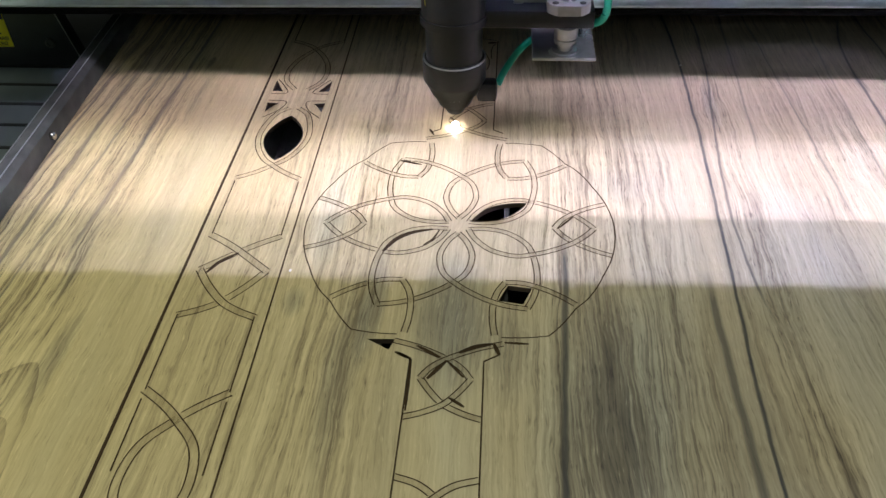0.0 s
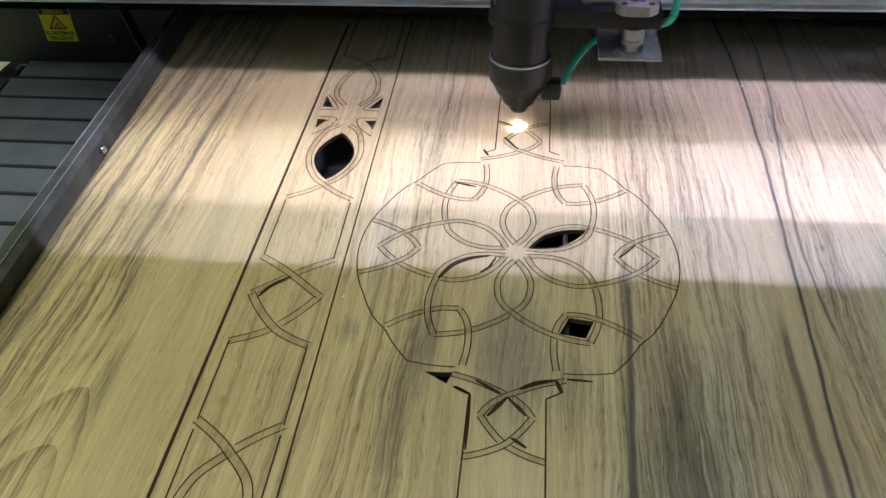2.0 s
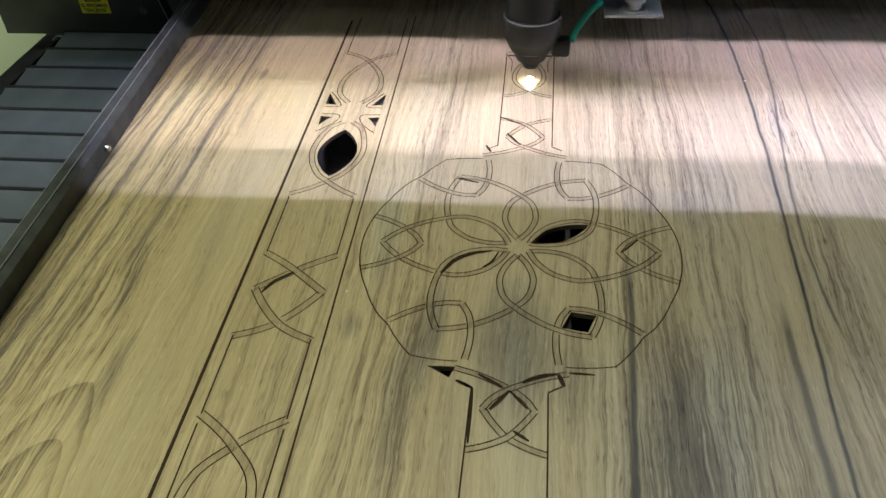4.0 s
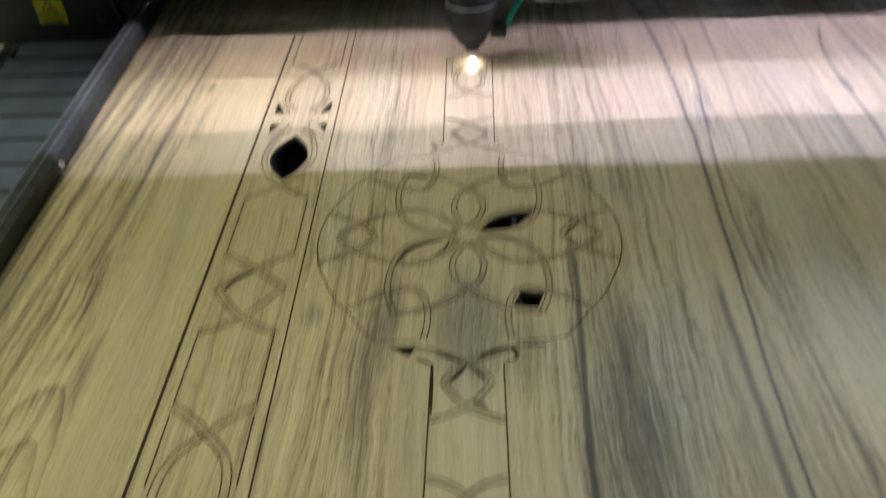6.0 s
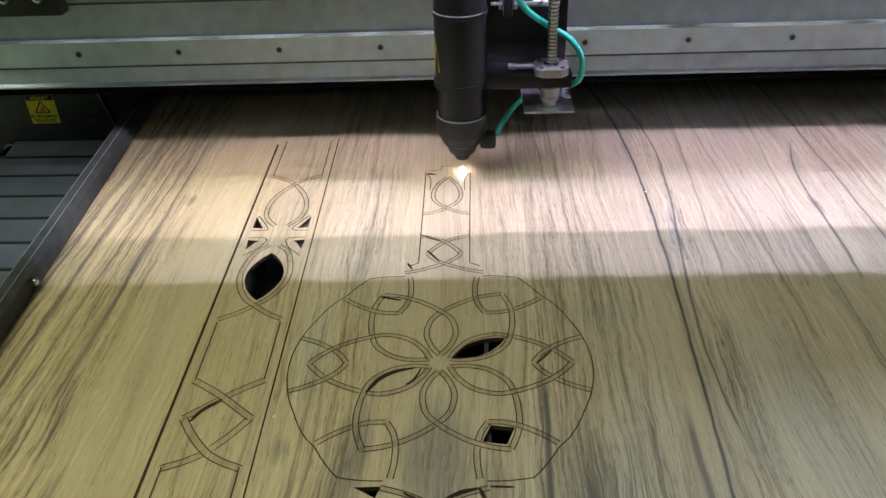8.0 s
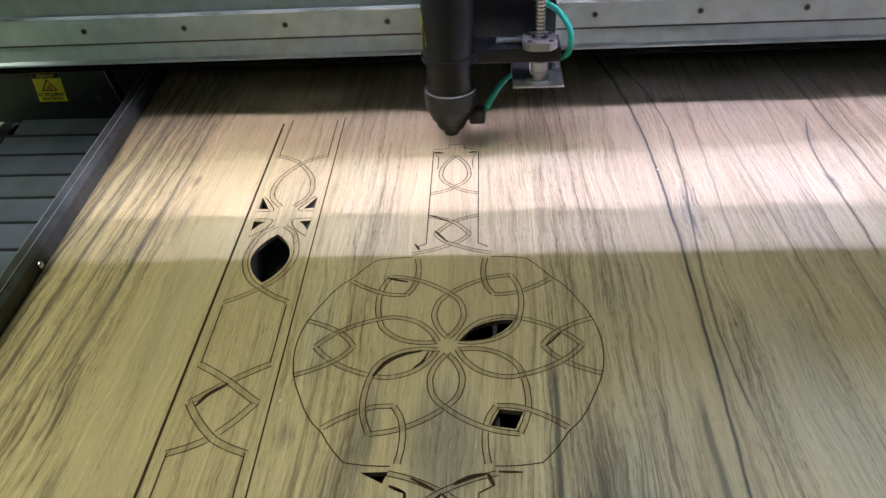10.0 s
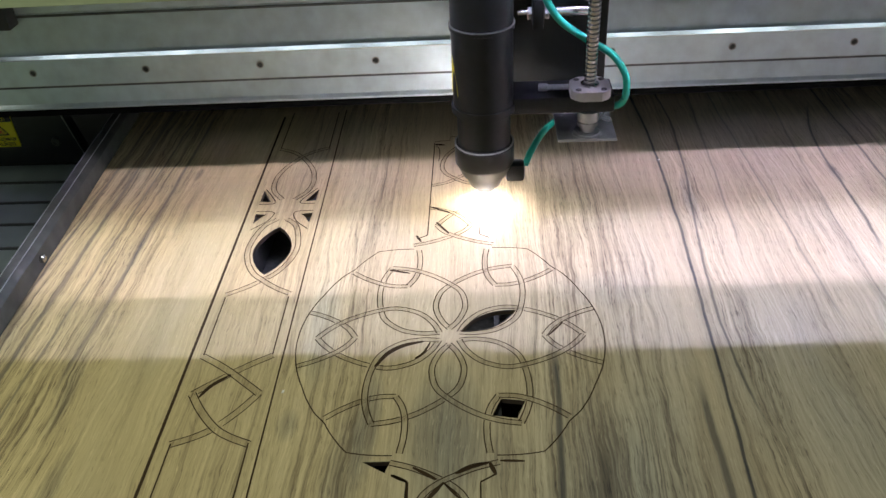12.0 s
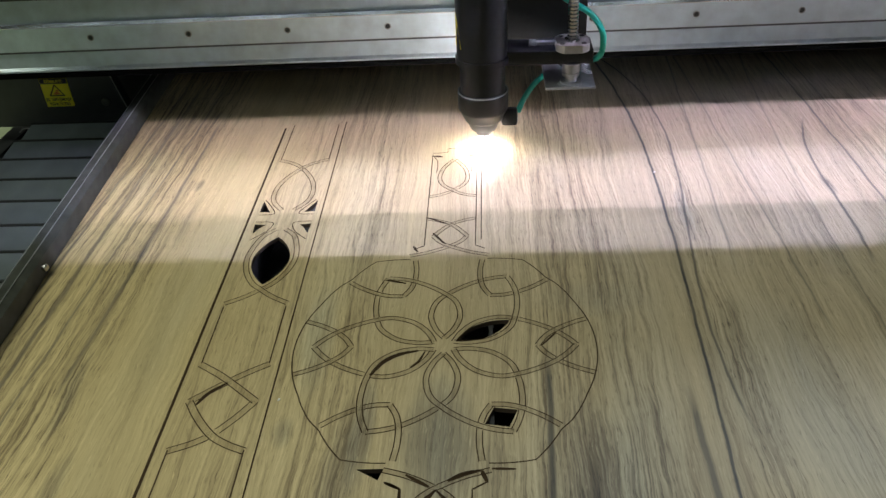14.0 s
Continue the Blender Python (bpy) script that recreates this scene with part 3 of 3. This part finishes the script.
    bm = bmesh.new()
    prism(bm, prof, -0.62, 1.3)
    part("beam", bm, M_ALU, GANTRY)
    bm = bmesh.new()
    prism(bm, [(y - 0.0028, 0.1070), (y - 0.0030, 0.1076), (y - 0.0014, 0.1112), (y + 0.0020, 0.1116), (y + 0.0050, 0.1118), (y + 0.0050, 0.1065)], -0.62, 1.3)
    part("guide_edge", bm, M_POLISH, GANTRY, "bright polished guide edge")
    # unseen plate, added to stop light bouncing under the beam
    part("belly_blocker", boxes((-0.62, 1.3, y + 0.004, y + 0.36, 0.0445, 0.0495)), M_MATTE, GANTRY, "unseen black plate added under the beam to stop bounced light", smooth=0)
    # grey strips draw the seams together with the shade under them
    for y0, z0 in ((y + 0.0050, 0.1470), (y + 0.0005, 0.0765)):
        part("seam", boxes((-0.62, 1.3, y0, y0 + 0.003, z0, z0 + 0.0020)), M_SEAM_SHADE, GANTRY, "dark seam line with its soft shade in the colour", smooth=0)
    for i in range(-1, 14):
        for dx, yy, z in ((-0.4152, y, 0.0931), (-0.43, y + 0.004, 0.165)):
            bm = bmesh.new()
            lathe(bm, [(0.0027, -0.0006), (0.0027, 0.0)], n=14, axis="x")
            bmesh.ops.rotate(bm, verts=bm.verts, matrix=Matrix.Rotation(radians(-90), 3, "Z"))
            s = part("bolt_hole", bm, M_BLACK, GANTRY)
            s.matrix_basis = pose(dx + 0.114 * i, yy - 0.0004, z)
            bm = bmesh.new()
            lathe(bm, [(0.0024, 0.0), (0.0036, -0.0002), (0.0037, 0.0004), (0.0026, 0.0006)], n=14, axis="x")
            bmesh.ops.rotate(bm, verts=bm.verts, matrix=Matrix.Rotation(radians(-90), 3, "Z"))
            bmesh.ops.delete(bm, geom=[f for f in bm.faces if len(f.verts) > 4], context="FACES_ONLY")
            part("countersink", bm, M_PALE_EDGE, s, "bright countersunk rim")
    # hood over the head, its unseen rear lengthened to block light
    bm = bmesh.new()
    prism(bm, [(-0.0661, 0.220), (-0.0641, 0.220), (-0.0641, 0.300), (0.36, 0.300), (0.36, 0.303), (-0.0661, 0.303)], -0.62, 1.3)
    part("hood", bm, M_HOOD, GANTRY, "pale green painted hood")
    # unseen sheet, added so the hood throws no light back down
    part("hood_blocker", boxes((-0.62, 1.3, -0.0585, 0.355, 0.2925, 0.2985)), M_MATTE, GANTRY, "unseen black sheet added under the hood to stop bounced light", smooth=0)


gantry()


def lamp_strip(name, ys, zs, back, front, mat, lining, depth=0.058):
    """A lamp strip between two added, unseen walls that bound its light on the board."""
    w = 0.0016
    bm = bmesh.new()
    box(bm, -0.34, 1.25, ys - w / 2, ys + w / 2, zs, zs + 0.002)
    part(name, bm, mat, GANTRY, "glowing lamp strip", smooth=0)
    yb = ys + (back - ys) * depth / zs
    yf = ys + (front - ys) * depth / zs
    part("strip_baffle", boxes((-0.62, 1.27, yb, yb + 0.001, zs - depth, zs + 0.006), (-0.62, 1.27, yf - 0.001, yf, zs - depth, zs + 0.006),
                               (-0.62, 1.27, yf, yb, zs + 0.004, zs + 0.006)), lining, GANTRY, smooth=0)


lamp_strip("lamp_strip", 0.006, 0.285, 0.093, -0.123, M_LED_A, M_MATTE)
# these walls are pale to scatter an added glow beyond the light's edge
lamp_strip("lamp_strip", -0.0260, 0.285, -0.018, -0.205, M_LED_B, M_BAFFLE)


def side_plate():
    bm = boxes((-0.62, -0.414, 0.165, 0.180, -0.034, 0.045))
    for v in bm.verts:
        if v.co.x > -0.5:
            v.co.x = -0.4285 if v.co.z > 0 else -0.4095
    bmesh.ops.bevel(bm, geom=list(bm.edges), offset=0.001, segments=2, affect="EDGES", profile=0.6)
    part("side_plate", bm, M_BLACK, GANTRY, "black painted carriage plate")
    bm = boxes((-0.4300, -0.4290, 0.1643, 0.1652, -0.033, 0.045))
    for v in bm.verts:
        v.co.x += 0.0 if v.co.z > 0 else 0.0188
    part("plate_edge", bm, M_PALE_EDGE, GANTRY, "thin pale edge of the plate", smooth=0)
    part("plate_lip", boxes((-0.556, -0.412, 0.1585, 0.1600, -0.0345, -0.0335), (-0.5565, -0.5550, 0.1500, 0.1600, -0.0350, -0.0338)), M_PALE_EDGE, GANTRY, "thin pale lip under the plate", smooth=0)
    yf = 0.1640
    st = part("warning_sticker", boxes((-0.5165, -0.4815, yf, 0.1652, -0.0115, 0.0262), bevel=0.0004), M_YELLOW, GANTRY, "yellow hand-crush warning sticker", smooth=0)
    st.matrix_basis = pose(0, 0, 0.004)
    part("sticker_header", boxes((-0.5160, -0.4820, yf - 0.0003, yf, 0.0190, 0.0258)), M_INK, st, "black header band", smooth=0)
    bm = bmesh.new()
    for a, b in (((-0.5080, 0.0035), (-0.4990, 0.0175)), ((-0.4990, 0.0175), (-0.4900, 0.0035)), ((-0.5080, 0.0035), (-0.4900, 0.0035))):
        d = Vector((b[0] - a[0], 0, b[1] - a[1])).normalized()
        n = Vector((-d.z, 0, d.x)) * 0.0007
        q = [Vector((a[0], yf - 0.0003, a[1])), Vector((b[0], yf - 0.0003, b[1]))]
        bm.faces.new([bm.verts.new(v) for v in (q[0] - n - d * 0.0006, q[1] - n + d * 0.0006, q[1] + n + d * 0.0006, q[0] + n - d * 0.0006)])
    part("warning_triangle", bm, M_INK, st, "black triangle outline", smooth=0)
    bm = boxes((-0.5030, -0.4950, yf - 0.0003, yf, 0.0050, 0.0065), (-0.5010, -0.4960, yf - 0.0003, yf, 0.0070, 0.0085), (-0.4995, -0.4965, yf - 0.0003, yf, 0.0090, 0.0105))
    part("warning_symbol", bm, M_RED, st, "red crushed-hand symbol", smooth=0)
    for text, z, size, mat in (("D\u0130KKAT!", 0.0205, 0.0056, M_YELLOW), ("EL SIKI\u015eMASI", -0.0035, 0.0056, M_INK), ("TEHL\u0130KES\u0130", -0.0095, 0.0056, M_INK)):
        cu = bpy.data.curves.new("lettering", "FONT")
        cu.body, cu.size, cu.align_x, cu.offset = text, size, "CENTER", 0.00010
        cu.materials.append(mat)
        t = new("lettering", cu)
        t.parent = st
        t.matrix_basis = pose(-0.499, yf - 0.0006, z, 90)
    bm = bmesh.new()
    lathe(bm, [(0.0052, 0.0), (0.0052, 0.002), (0.0042, 0.003), (0.0026, 0.003), (0.0024, 0.0016)], n=20, axis="x")
    bmesh.ops.rotate(bm, verts=bm.verts, matrix=Matrix.Rotation(radians(-90), 3, "Z"))
    s = part("socket_bolt", bm, M_STEEL, GANTRY, "dark socket bolt")
    s.matrix_basis = pose(-0.4405, 0.1650, -0.003)
    # end block with bright bolts on the upper beam
    part("end_block", boxes((-0.62, -0.4135, 0.110, 0.1285, 0.142, 0.200), bevel=0.001), M_BLACK, GANTRY, "black end block")
    for x in (-0.433, -0.470):
        bm = bmesh.new()
        lathe(bm, [(0.0078, 0.0), (0.0078, 0.001), (0.0062, 0.0055), (0.0034, 0.0062), (0.0030, 0.0030)], n=24, axis="x")
        bmesh.ops.rotate(bm, verts=bm.verts, matrix=Matrix.Rotation(radians(-90), 3, "Z"))
        s = part("button_bolt", bm, M_BRIGHT, GANTRY, "bright button-head bolt")
        s.matrix_basis = pose(x, 0.1098, 0.1635)


side_plate()


# ---- the laser head ----
HEAD = empty("laser_carriage")
tagged(HEAD, "black laser cutting head with ballscrew and green air hose", "laser head")


def laser_head():
    bm = bmesh.new()
    lathe(bm, [(0.025, 0.100), (0.025, 0.168), (0.0262, 0.1685), (0.0262, 0.1715), (0.025, 0.172), (0.025, 0.221)])
    part("tube", bm, M_BLACKG, HEAD)
    bm = bmesh.new()
    lathe(bm, [(0.0225, 0.066), (0.0225, 0.098), (0.0265, 0.098), (0.0265, 0.104), (0.0225, 0.104)])
    part("collar", bm, M_BLACKG, HEAD)
    bm = bmesh.new()
    lathe(bm, [(0.0050, 0.0165), (0.0068, 0.0172), (0.0085, 0.0205), (0.0092, 0.0245), (0.0132, 0.0255), (0.0142, 0.0275), (0.0172, 0.0350), (0.0192, 0.0362), (0.0235, 0.0460), (0.0255, 0.0490), (0.0257, 0.0660), (0.0240, 0.0680)])
    part("nozzle", bm, M_BLACKG, HEAD, "black stepped nozzle")
    part("back_plate", boxes((-0.02, 0.108, 0.060, 0.072, 0.075, 0.221), bevel=0.001), M_BLACKG, HEAD)
    part("arm", boxes((0.0, 0.108, -0.006, 0.030, 0.094, 0.108), bevel=0.001), M_BLACKG, HEAD)
    bm = bmesh.new()
    prof = [(0.0042, 0.118)]
    z = 0.119
    while z < 0.216:
        prof += [(0.0050, z), (0.0052, z + 0.0009), (0.0050, z + 0.0019), (0.0037, z + 0.0024), (0.0037, z + 0.0031)]
        z += 0.0036
    lathe(bm, prof, 0.0875, 0.0, 20)
    part("ballscrew", bm, M_BRIGHT, HEAD, "bright steel ballscrew")
    bm = bmesh.new()
    lathe(bm, [(0.0125, 0.072), (0.0125, 0.0728), (0.0105, 0.0734), (0.0100, 0.0742), (0.0060, 0.0748), (0.0060, 0.0800), (0.0088, 0.0806), (0.0090, 0.0840), (0.0082, 0.0846), (0.0092, 0.0852), (0.0092, 0.094)], 0.0875, 0.0, 24)
    part("screw_bearing", bm, M_PLATE, HEAD, "turned steel bearing end")
    bm = bmesh.new()
    lathe(bm, [(0.0180, 0.1085), (0.0186, 0.1090), (0.0186, 0.1160), (0.0180, 0.1165)], 0.0, 0.0, 40)
    for v in bm.verts:
        v.co.x = 0.0875 + max(-0.0162, min(0.0162, v.co.x))
        v.co.y = max(-0.0162, min(0.0162, v.co.y))
    nut = part("ball_nut", bm, M_NUT, HEAD, "bright ball nut flange", smooth=0.4)
    bm = bmesh.new()
    lathe(bm, [(0.0078, 0.1165), (0.0076, 0.1180), (0.0066, 0.1184)], 0.0875, 0.0, 20)
    part("nut_collar", bm, M_BRIGHT, nut)
    for dx, dy in ((-0.0102, -0.0102), (0.0102, -0.0102), (-0.0102, 0.0102), (0.0102, 0.0102)):
        bm = bmesh.new()
        lathe(bm, [(0.0025, 0.1160), (0.0025, 0.1169)], 0.0875 + dx, dy, 12)
        part("bolt_hole", bm, M_INK, nut)
    part("bottom_plate", boxes((0.062, 0.1115, -0.011, 0.060, 0.0695, 0.072), bevel=0.0006), M_PLATE, HEAD, "bare aluminium plate")
    bm = bmesh.new()
    tube(bm, smooth_path([(0.040, 0.014, 0.220), (0.046, 0.014, 0.195), (0.061, 0.014, 0.168), (0.083, 0.014, 0.151), (0.104, 0.006, 0.140), (0.1145, -0.003, 0.127), (0.1165, -0.006, 0.114), (0.1150, -0.004, 0.103), (0.1105, 0.006, 0.094), (0.102, 0.034, 0.082), (0.088, 0.056, 0.068), (0.070, 0.050, 0.063), (0.054, 0.034, 0.058), (0.042, 0.014, 0.050), (0.0355, 0.002, 0.042)], 10), 0.003)
    part("air_hose", bm, M_HOSE, HEAD, "glossy green air hose")
    part("air_fitting", boxes((0.018, 0.035, -0.007, 0.007, 0.029, 0.046), bevel=0.004), M_BLACKG, HEAD)
    bm = bmesh.new()
    tube(bm, smooth_path([(0.045, 0.040, 0.221), (0.058, 0.038, 0.200), (0.078, 0.040, 0.180), (0.098, 0.045, 0.165)], 8), 0.0012, 8)
    part("sensor_cable", bm, M_BLACK, HEAD, "thin black cable")
    # thin worn edges of the turned parts, their rim highlights put into the colour
    for r, z in ((0.0264, 0.1716), (0.0256, 0.0668)):
        bm = bmesh.new()
        lathe(bm, [(r - 0.0006, z), (r, z + 0.0001), (r, z + 0.0008), (r - 0.0006, z + 0.0009)], n=48)
        part("pale_edge", bm, M_PALE_EDGE, HEAD, "worn grey edge with its rim highlight in the colour")
    # limit rod with lock nuts
    bm = bmesh.new()
    lathe(bm, [(0.0026, 0.030), (0.0026, 0.098)], 0.045, 0.163, 14, axis="x")
    part("adjusting_rod", bm, M_BRIGHT, HEAD, "bright threaded rod")
    for x0 in (0.038, 0.052):
        bm = bmesh.new()
        lathe(bm, [(0.0058, x0), (0.0062, x0 + 0.0006), (0.0062, x0 + 0.0036), (0.0058, x0 + 0.0042)], 0.045, 0.163, 6, axis="x")
        part("lock_nut", bm, M_BRIGHT, HEAD, smooth=0.3)
    part("rod_bracket", boxes((0.0425, 0.0515, 0.036, 0.060, 0.151, 0.175), bevel=0.001), M_BLACKG, HEAD)
    bm = bmesh.new()
    lathe(bm, [(0.0042, 0.062), (0.0045, 0.063), (0.0045, 0.090), (0.0040, 0.091)], 0.045, 0.163, 16, axis="x")
    part("sensor", bm, M_BRIGHT, HEAD)
    bm = bmesh.new()
    lathe(bm, [(0.0030, 0.046), (0.0034, 0.047), (0.0034, 0.053), (0.0024, 0.0535), (0.0024, 0.071)], 0.006, 0.1125, 14, axis="x")
    part("set_screw", bm, M_PLATE, HEAD)
    bm = bmesh.new()
    vs = []
    for a, z in ((186, 0.116), (218, 0.116), (198, 0.150)):
        vs.append(bm.verts.new((0.0254 * math.cos(radians(a)), 0.0254 * math.sin(radians(a)), z)))
    bm.faces.new(vs)
    part("warning_sticker", bm, M_YELLOW, HEAD, "yellow warning triangle", smooth=0)


laser_head()


# ---- the burning spot ----
def blob(name, rx, rz, mat, label):
    bm = bmesh.new()
    bmesh.ops.create_icosphere(bm, subdivisions=3, radius=1)
    bmesh.ops.scale(bm, vec=(rx, rx, rz), verts=bm.verts)
    return tagged(part(name, bm, mat, None), label, "flame")


SPARK = blob("laser_spark", 0.0030, 0.0029, M_SPARK, "small white-hot spark under the laser nozzle")
# the flare's size takes in the lens bloom round the burning spot
FLARE = blob("laser_flare", 0.0115, 0.0090, M_FLAME, "bright burning flare, swollen with lens bloom, under the laser nozzle")


# glowing needles drawn for the lens rays, with a few sparks among them
def flare_rays():
    rnd = random.Random(4)
    for i in range(11):
        a, e = rnd.uniform(0, 2 * math.pi), rnd.uniform(0.08, 0.75)
        d = Vector((math.cos(a) * math.cos(e), math.sin(a) * math.cos(e), math.sin(e)))
        bm = bmesh.new()
        n, r = 5, 0.0006
        s = d.cross(Vector((0, 0, 1))).normalized()
        t = d.cross(s)
        base = [bm.verts.new(d * 0.006 + r * (math.cos(2 * math.pi * k / n) * s + math.sin(2 * math.pi * k / n) * t)) for k in range(n)]
        tip = bm.verts.new(d * rnd.uniform(0.013, 0.0195))
        for k in range(n):
            bm.faces.new((base[k], base[(k + 1) % n], tip))
        part("ray_streak", bm, M_SPARK, FLARE, "thin glowing streak, mostly a lens ray, partly a spark", smooth=0)


flare_rays()


# ---- the folding cover beside the rail ----
BELLOWS = empty("bellows", pose(0, 0, -0.03, 0, 0, 0))
tagged(BELLOWS, "grey-black folding rubber bellows over the side guide", "bellows")
FOLDS = []


def bellows():
    """Stiff folds, each rising away from the front to a rounded crease."""
    bm = bmesh.new()
    prism(bm, [(-0.0425, -0.0125), (-0.0425, -0.0110), (-0.0030, -0.0016), (0.0, 0.0), (0.0020, -0.0004), (0.0028, -0.0020), (0.0010, -0.0050), (-0.0380, -0.0135)], -0.552, -0.376)
    for v in bm.verts:
        if v.co.x < -0.5 and v.co.y > -0.03:
            v.co.x += 0.004
    first = part("fold", bm, M_RUBBER, BELLOWS, smooth=0.3)
    # a black strip runs along each fold's crease
    bm = bmesh.new()
    prism(bm, [(-0.0016, -0.0008), (-0.0012, 0.0003), (0.0002, 0.0008), (0.0022, 0.0004), (0.0034, -0.0014), (0.0028, -0.0060), (0.0018, -0.0060), (0.0022, -0.0016)], -0.5485, -0.3755)
    crease_strip = part("crease", bm, M_CREASE, first, "black strip along the crease", smooth=0.5)
    FOLDS.append(first)
    for i in range(19):
        o = new("fold", first.data)
        o.parent = BELLOWS
        FOLDS.append(o)
        c = new("crease", crease_strip.data)
        c.parent = o


bellows()


def side_cover():
    bm = boxes((-1.15, -0.585, -0.75, 0.80, -0.30, -0.075), bevel=0.004)
    tagged(part("side_cover", bm, M_HOOD), "pale green painted steel side cover of the machine", "machine cover")
    bm = boxes((-0.584, -0.400, -0.72, 0.78, -0.09, -0.075))
    tagged(part("guide_tray", bm, M_BLACK, smooth=0), "black tray under the folding bellows", "tray")
    # unseen wall, added high enough to hold off light from behind
    bm = boxes((-1.15, 1.30, 0.80, 0.83, -0.30, 0.45), bevel=0.004)
    tagged(part("back_blocker", bm, M_BLACK), "unseen black wall added behind the bed to block light", "machine cover")
    bm = boxes((1.02, 1.30, -0.75, 0.80, -0.30, -0.02), bevel=0.004)
    tagged(part("side_cover", bm, M_HOOD), "pale green painted steel side cover of the machine", "machine cover")
    bm = boxes((-1.15, 1.30, -0.85, -0.75, -0.30, -0.01), bevel=0.004)
    tagged(part("front_cover", bm, M_HOOD), "pale green painted steel front of the machine", "machine cover")
    bm = boxes((-1.10, 1.25, -0.80, 0.78, -0.949, -0.301), bevel=0.01)
    tagged(part("machine_cabinet", bm, M_HOOD), "pale green steel cabinet that carries the laser bed", "cabinet")


side_cover()


def small_things():
    bm = boxes((-0.612, -0.588, -0.72, 0.78, -0.0748, -0.060), bevel=0.003)
    tagged(part("edge_strip", bm, M_BLACK), "black rubber strip along the green side cover", "strip")
    for x, y, a in ((0.1985, 0.2522, 30), (-0.1120, -0.0550, 80)):
        bm = boxes((-0.0012, 0.0012, -0.0007, 0.0007, 0.0, 0.0007), bevel=0.0002)
        c = part("wood_chip", bm, M_CHIP)
        c.matrix_basis = pose(x, y, 0.0002, 0, 0, a)
        tagged(c, "tiny pale chip lying on the board", "chip", group="chips on the board")


small_things()

# seconds, gantry y, head x
TRAVEL = [(0.0, 0.1338, -0.0091), (0.2, 0.1270, -0.0120), (0.5, 0.1184, -0.0205), (0.7, 0.1200, -0.0270), (1.0, 0.1266, -0.0326), (1.2, 0.1420, -0.0290),
          (1.5, 0.1767, -0.0235), (1.7, 0.1745, -0.0170), (2.0, 0.1698, -0.0041), (2.2, 0.1730, 0.0055), (2.5, 0.1832, 0.0208), (2.75, 0.1960, 0.0230), (3.0, 0.2098, 0.0192),
          (3.5, 0.2314, 0.0082), (3.7, 0.2370, 0.0030), (4.7, 0.2520, 0.0000), (5.8, 0.2720, 0.0080), (6.0, 0.2850, 0.0040), (6.2, 0.2840, -0.0015), (6.5, 0.2777, -0.0080),
          (6.8, 0.2560, -0.0080), (7.0, 0.2456, -0.0013), (7.2, 0.2560, 0.0080), (7.5, 0.2820, 0.0225), (7.8, 0.2960, 0.0215), (8.0, 0.2999, 0.0164), (8.2, 0.2950, 0.0160),
          (8.5, 0.2860, 0.0225), (8.7, 0.2980, 0.0235), (9.7, 0.3080, 0.0050), (10.6, 0.3030, -0.0190), (10.8, 0.2830, -0.0170), (11.0, 0.2205, 0.0054), (11.1, 0.1860, 0.0170), (11.2, 0.1560, 0.0240),
          (11.3, 0.1410, 0.0270), (11.5, 0.1413, 0.0285), (12.0, 0.1753, 0.0293), (12.5, 0.2087, 0.0298), (13.0, 0.2425, 0.0302), (13.5, 0.2749, 0.0311), (14.0, 0.3099, 0.0315)]
# seconds at which the beam burns low (1), high (2) or rests (0)
BURN = [(0.0, 1), (0.65, 2), (0.8, 1), (1.15, 0), (1.65, 1), (2.65, 2), (3.4, 1), (5.7, 2), (5.95, 1), (7.1, 0), (7.47, 1), (7.56, 2), (7.9, 1), (8.5, 0), (11.37, 2)]


def where(t):
    for a, b in zip(TRAVEL, TRAVEL[1:]):
        if a[0] <= t <= b[0]:
            s = (t - a[0]) / (b[0] - a[0])
            return a[1] + s * (b[1] - a[1]), a[2] + s * (b[2] - a[2])
    return TRAVEL[-1][1:]


def motions():
    stops = sorted({t for t, y, x in TRAVEL} | {round(i * 0.2, 1) for i in range(19, 29)} | {round(i * 0.2, 1) for i in range(44, 54)})
    way = [(t, *where(t)) for t in stops]
    walk(GANTRY, [(t, pose(0, y, 0, 0, 0, 0.72)) for t, y, x in way])
    walk(HEAD, [(t, pose(x, y, 0)) for t, y, x in way])
    ticks = sorted({round(i * 0.1, 2) for i in range(141)} | {t for t, _ in BURN} | {round(t - 0.034, 3) for t, _ in BURN if t > 0})
    for ob, level, low in ((SPARK, 1, 0.003), (FLARE, 2, 0.006)):
        rows = []
        for t in ticks:
            state = [s for q, s in BURN if q <= t + 1e-6][-1]
            y, x = where(t)
            rows.append((t, pose(x, y, low if state >= level else 0.085)))
        walk(ob, rows)
    # the straight cut grows behind the beam, a short length at a time
    for i, o in enumerate(FRESH):
        y = 0.1405 + 0.0085 * i
        done = 11.45 + (y + 0.0085 - 0.1413) / 0.0674
        rows = [(0.0, pose(0.0285, y, -0.002)), (min(done - 0.05, 13.9), pose(0.0285, y, -0.002)), (min(done, 14.0), pose(0.0285, y, 0.0002 if done <= 14 else -0.002))]
        walk(o, rows + ([(14.0, pose(0.0285, y, 0.0002))] if done < 13.95 else []))
    for i, o in enumerate(FOLDS):
        s = i / (len(FOLDS) - 1)
        walk(o, [(t, pose(0, -0.45 + s * (0.158 + y + 0.45), 0)) for t, y, x in way])


motions()
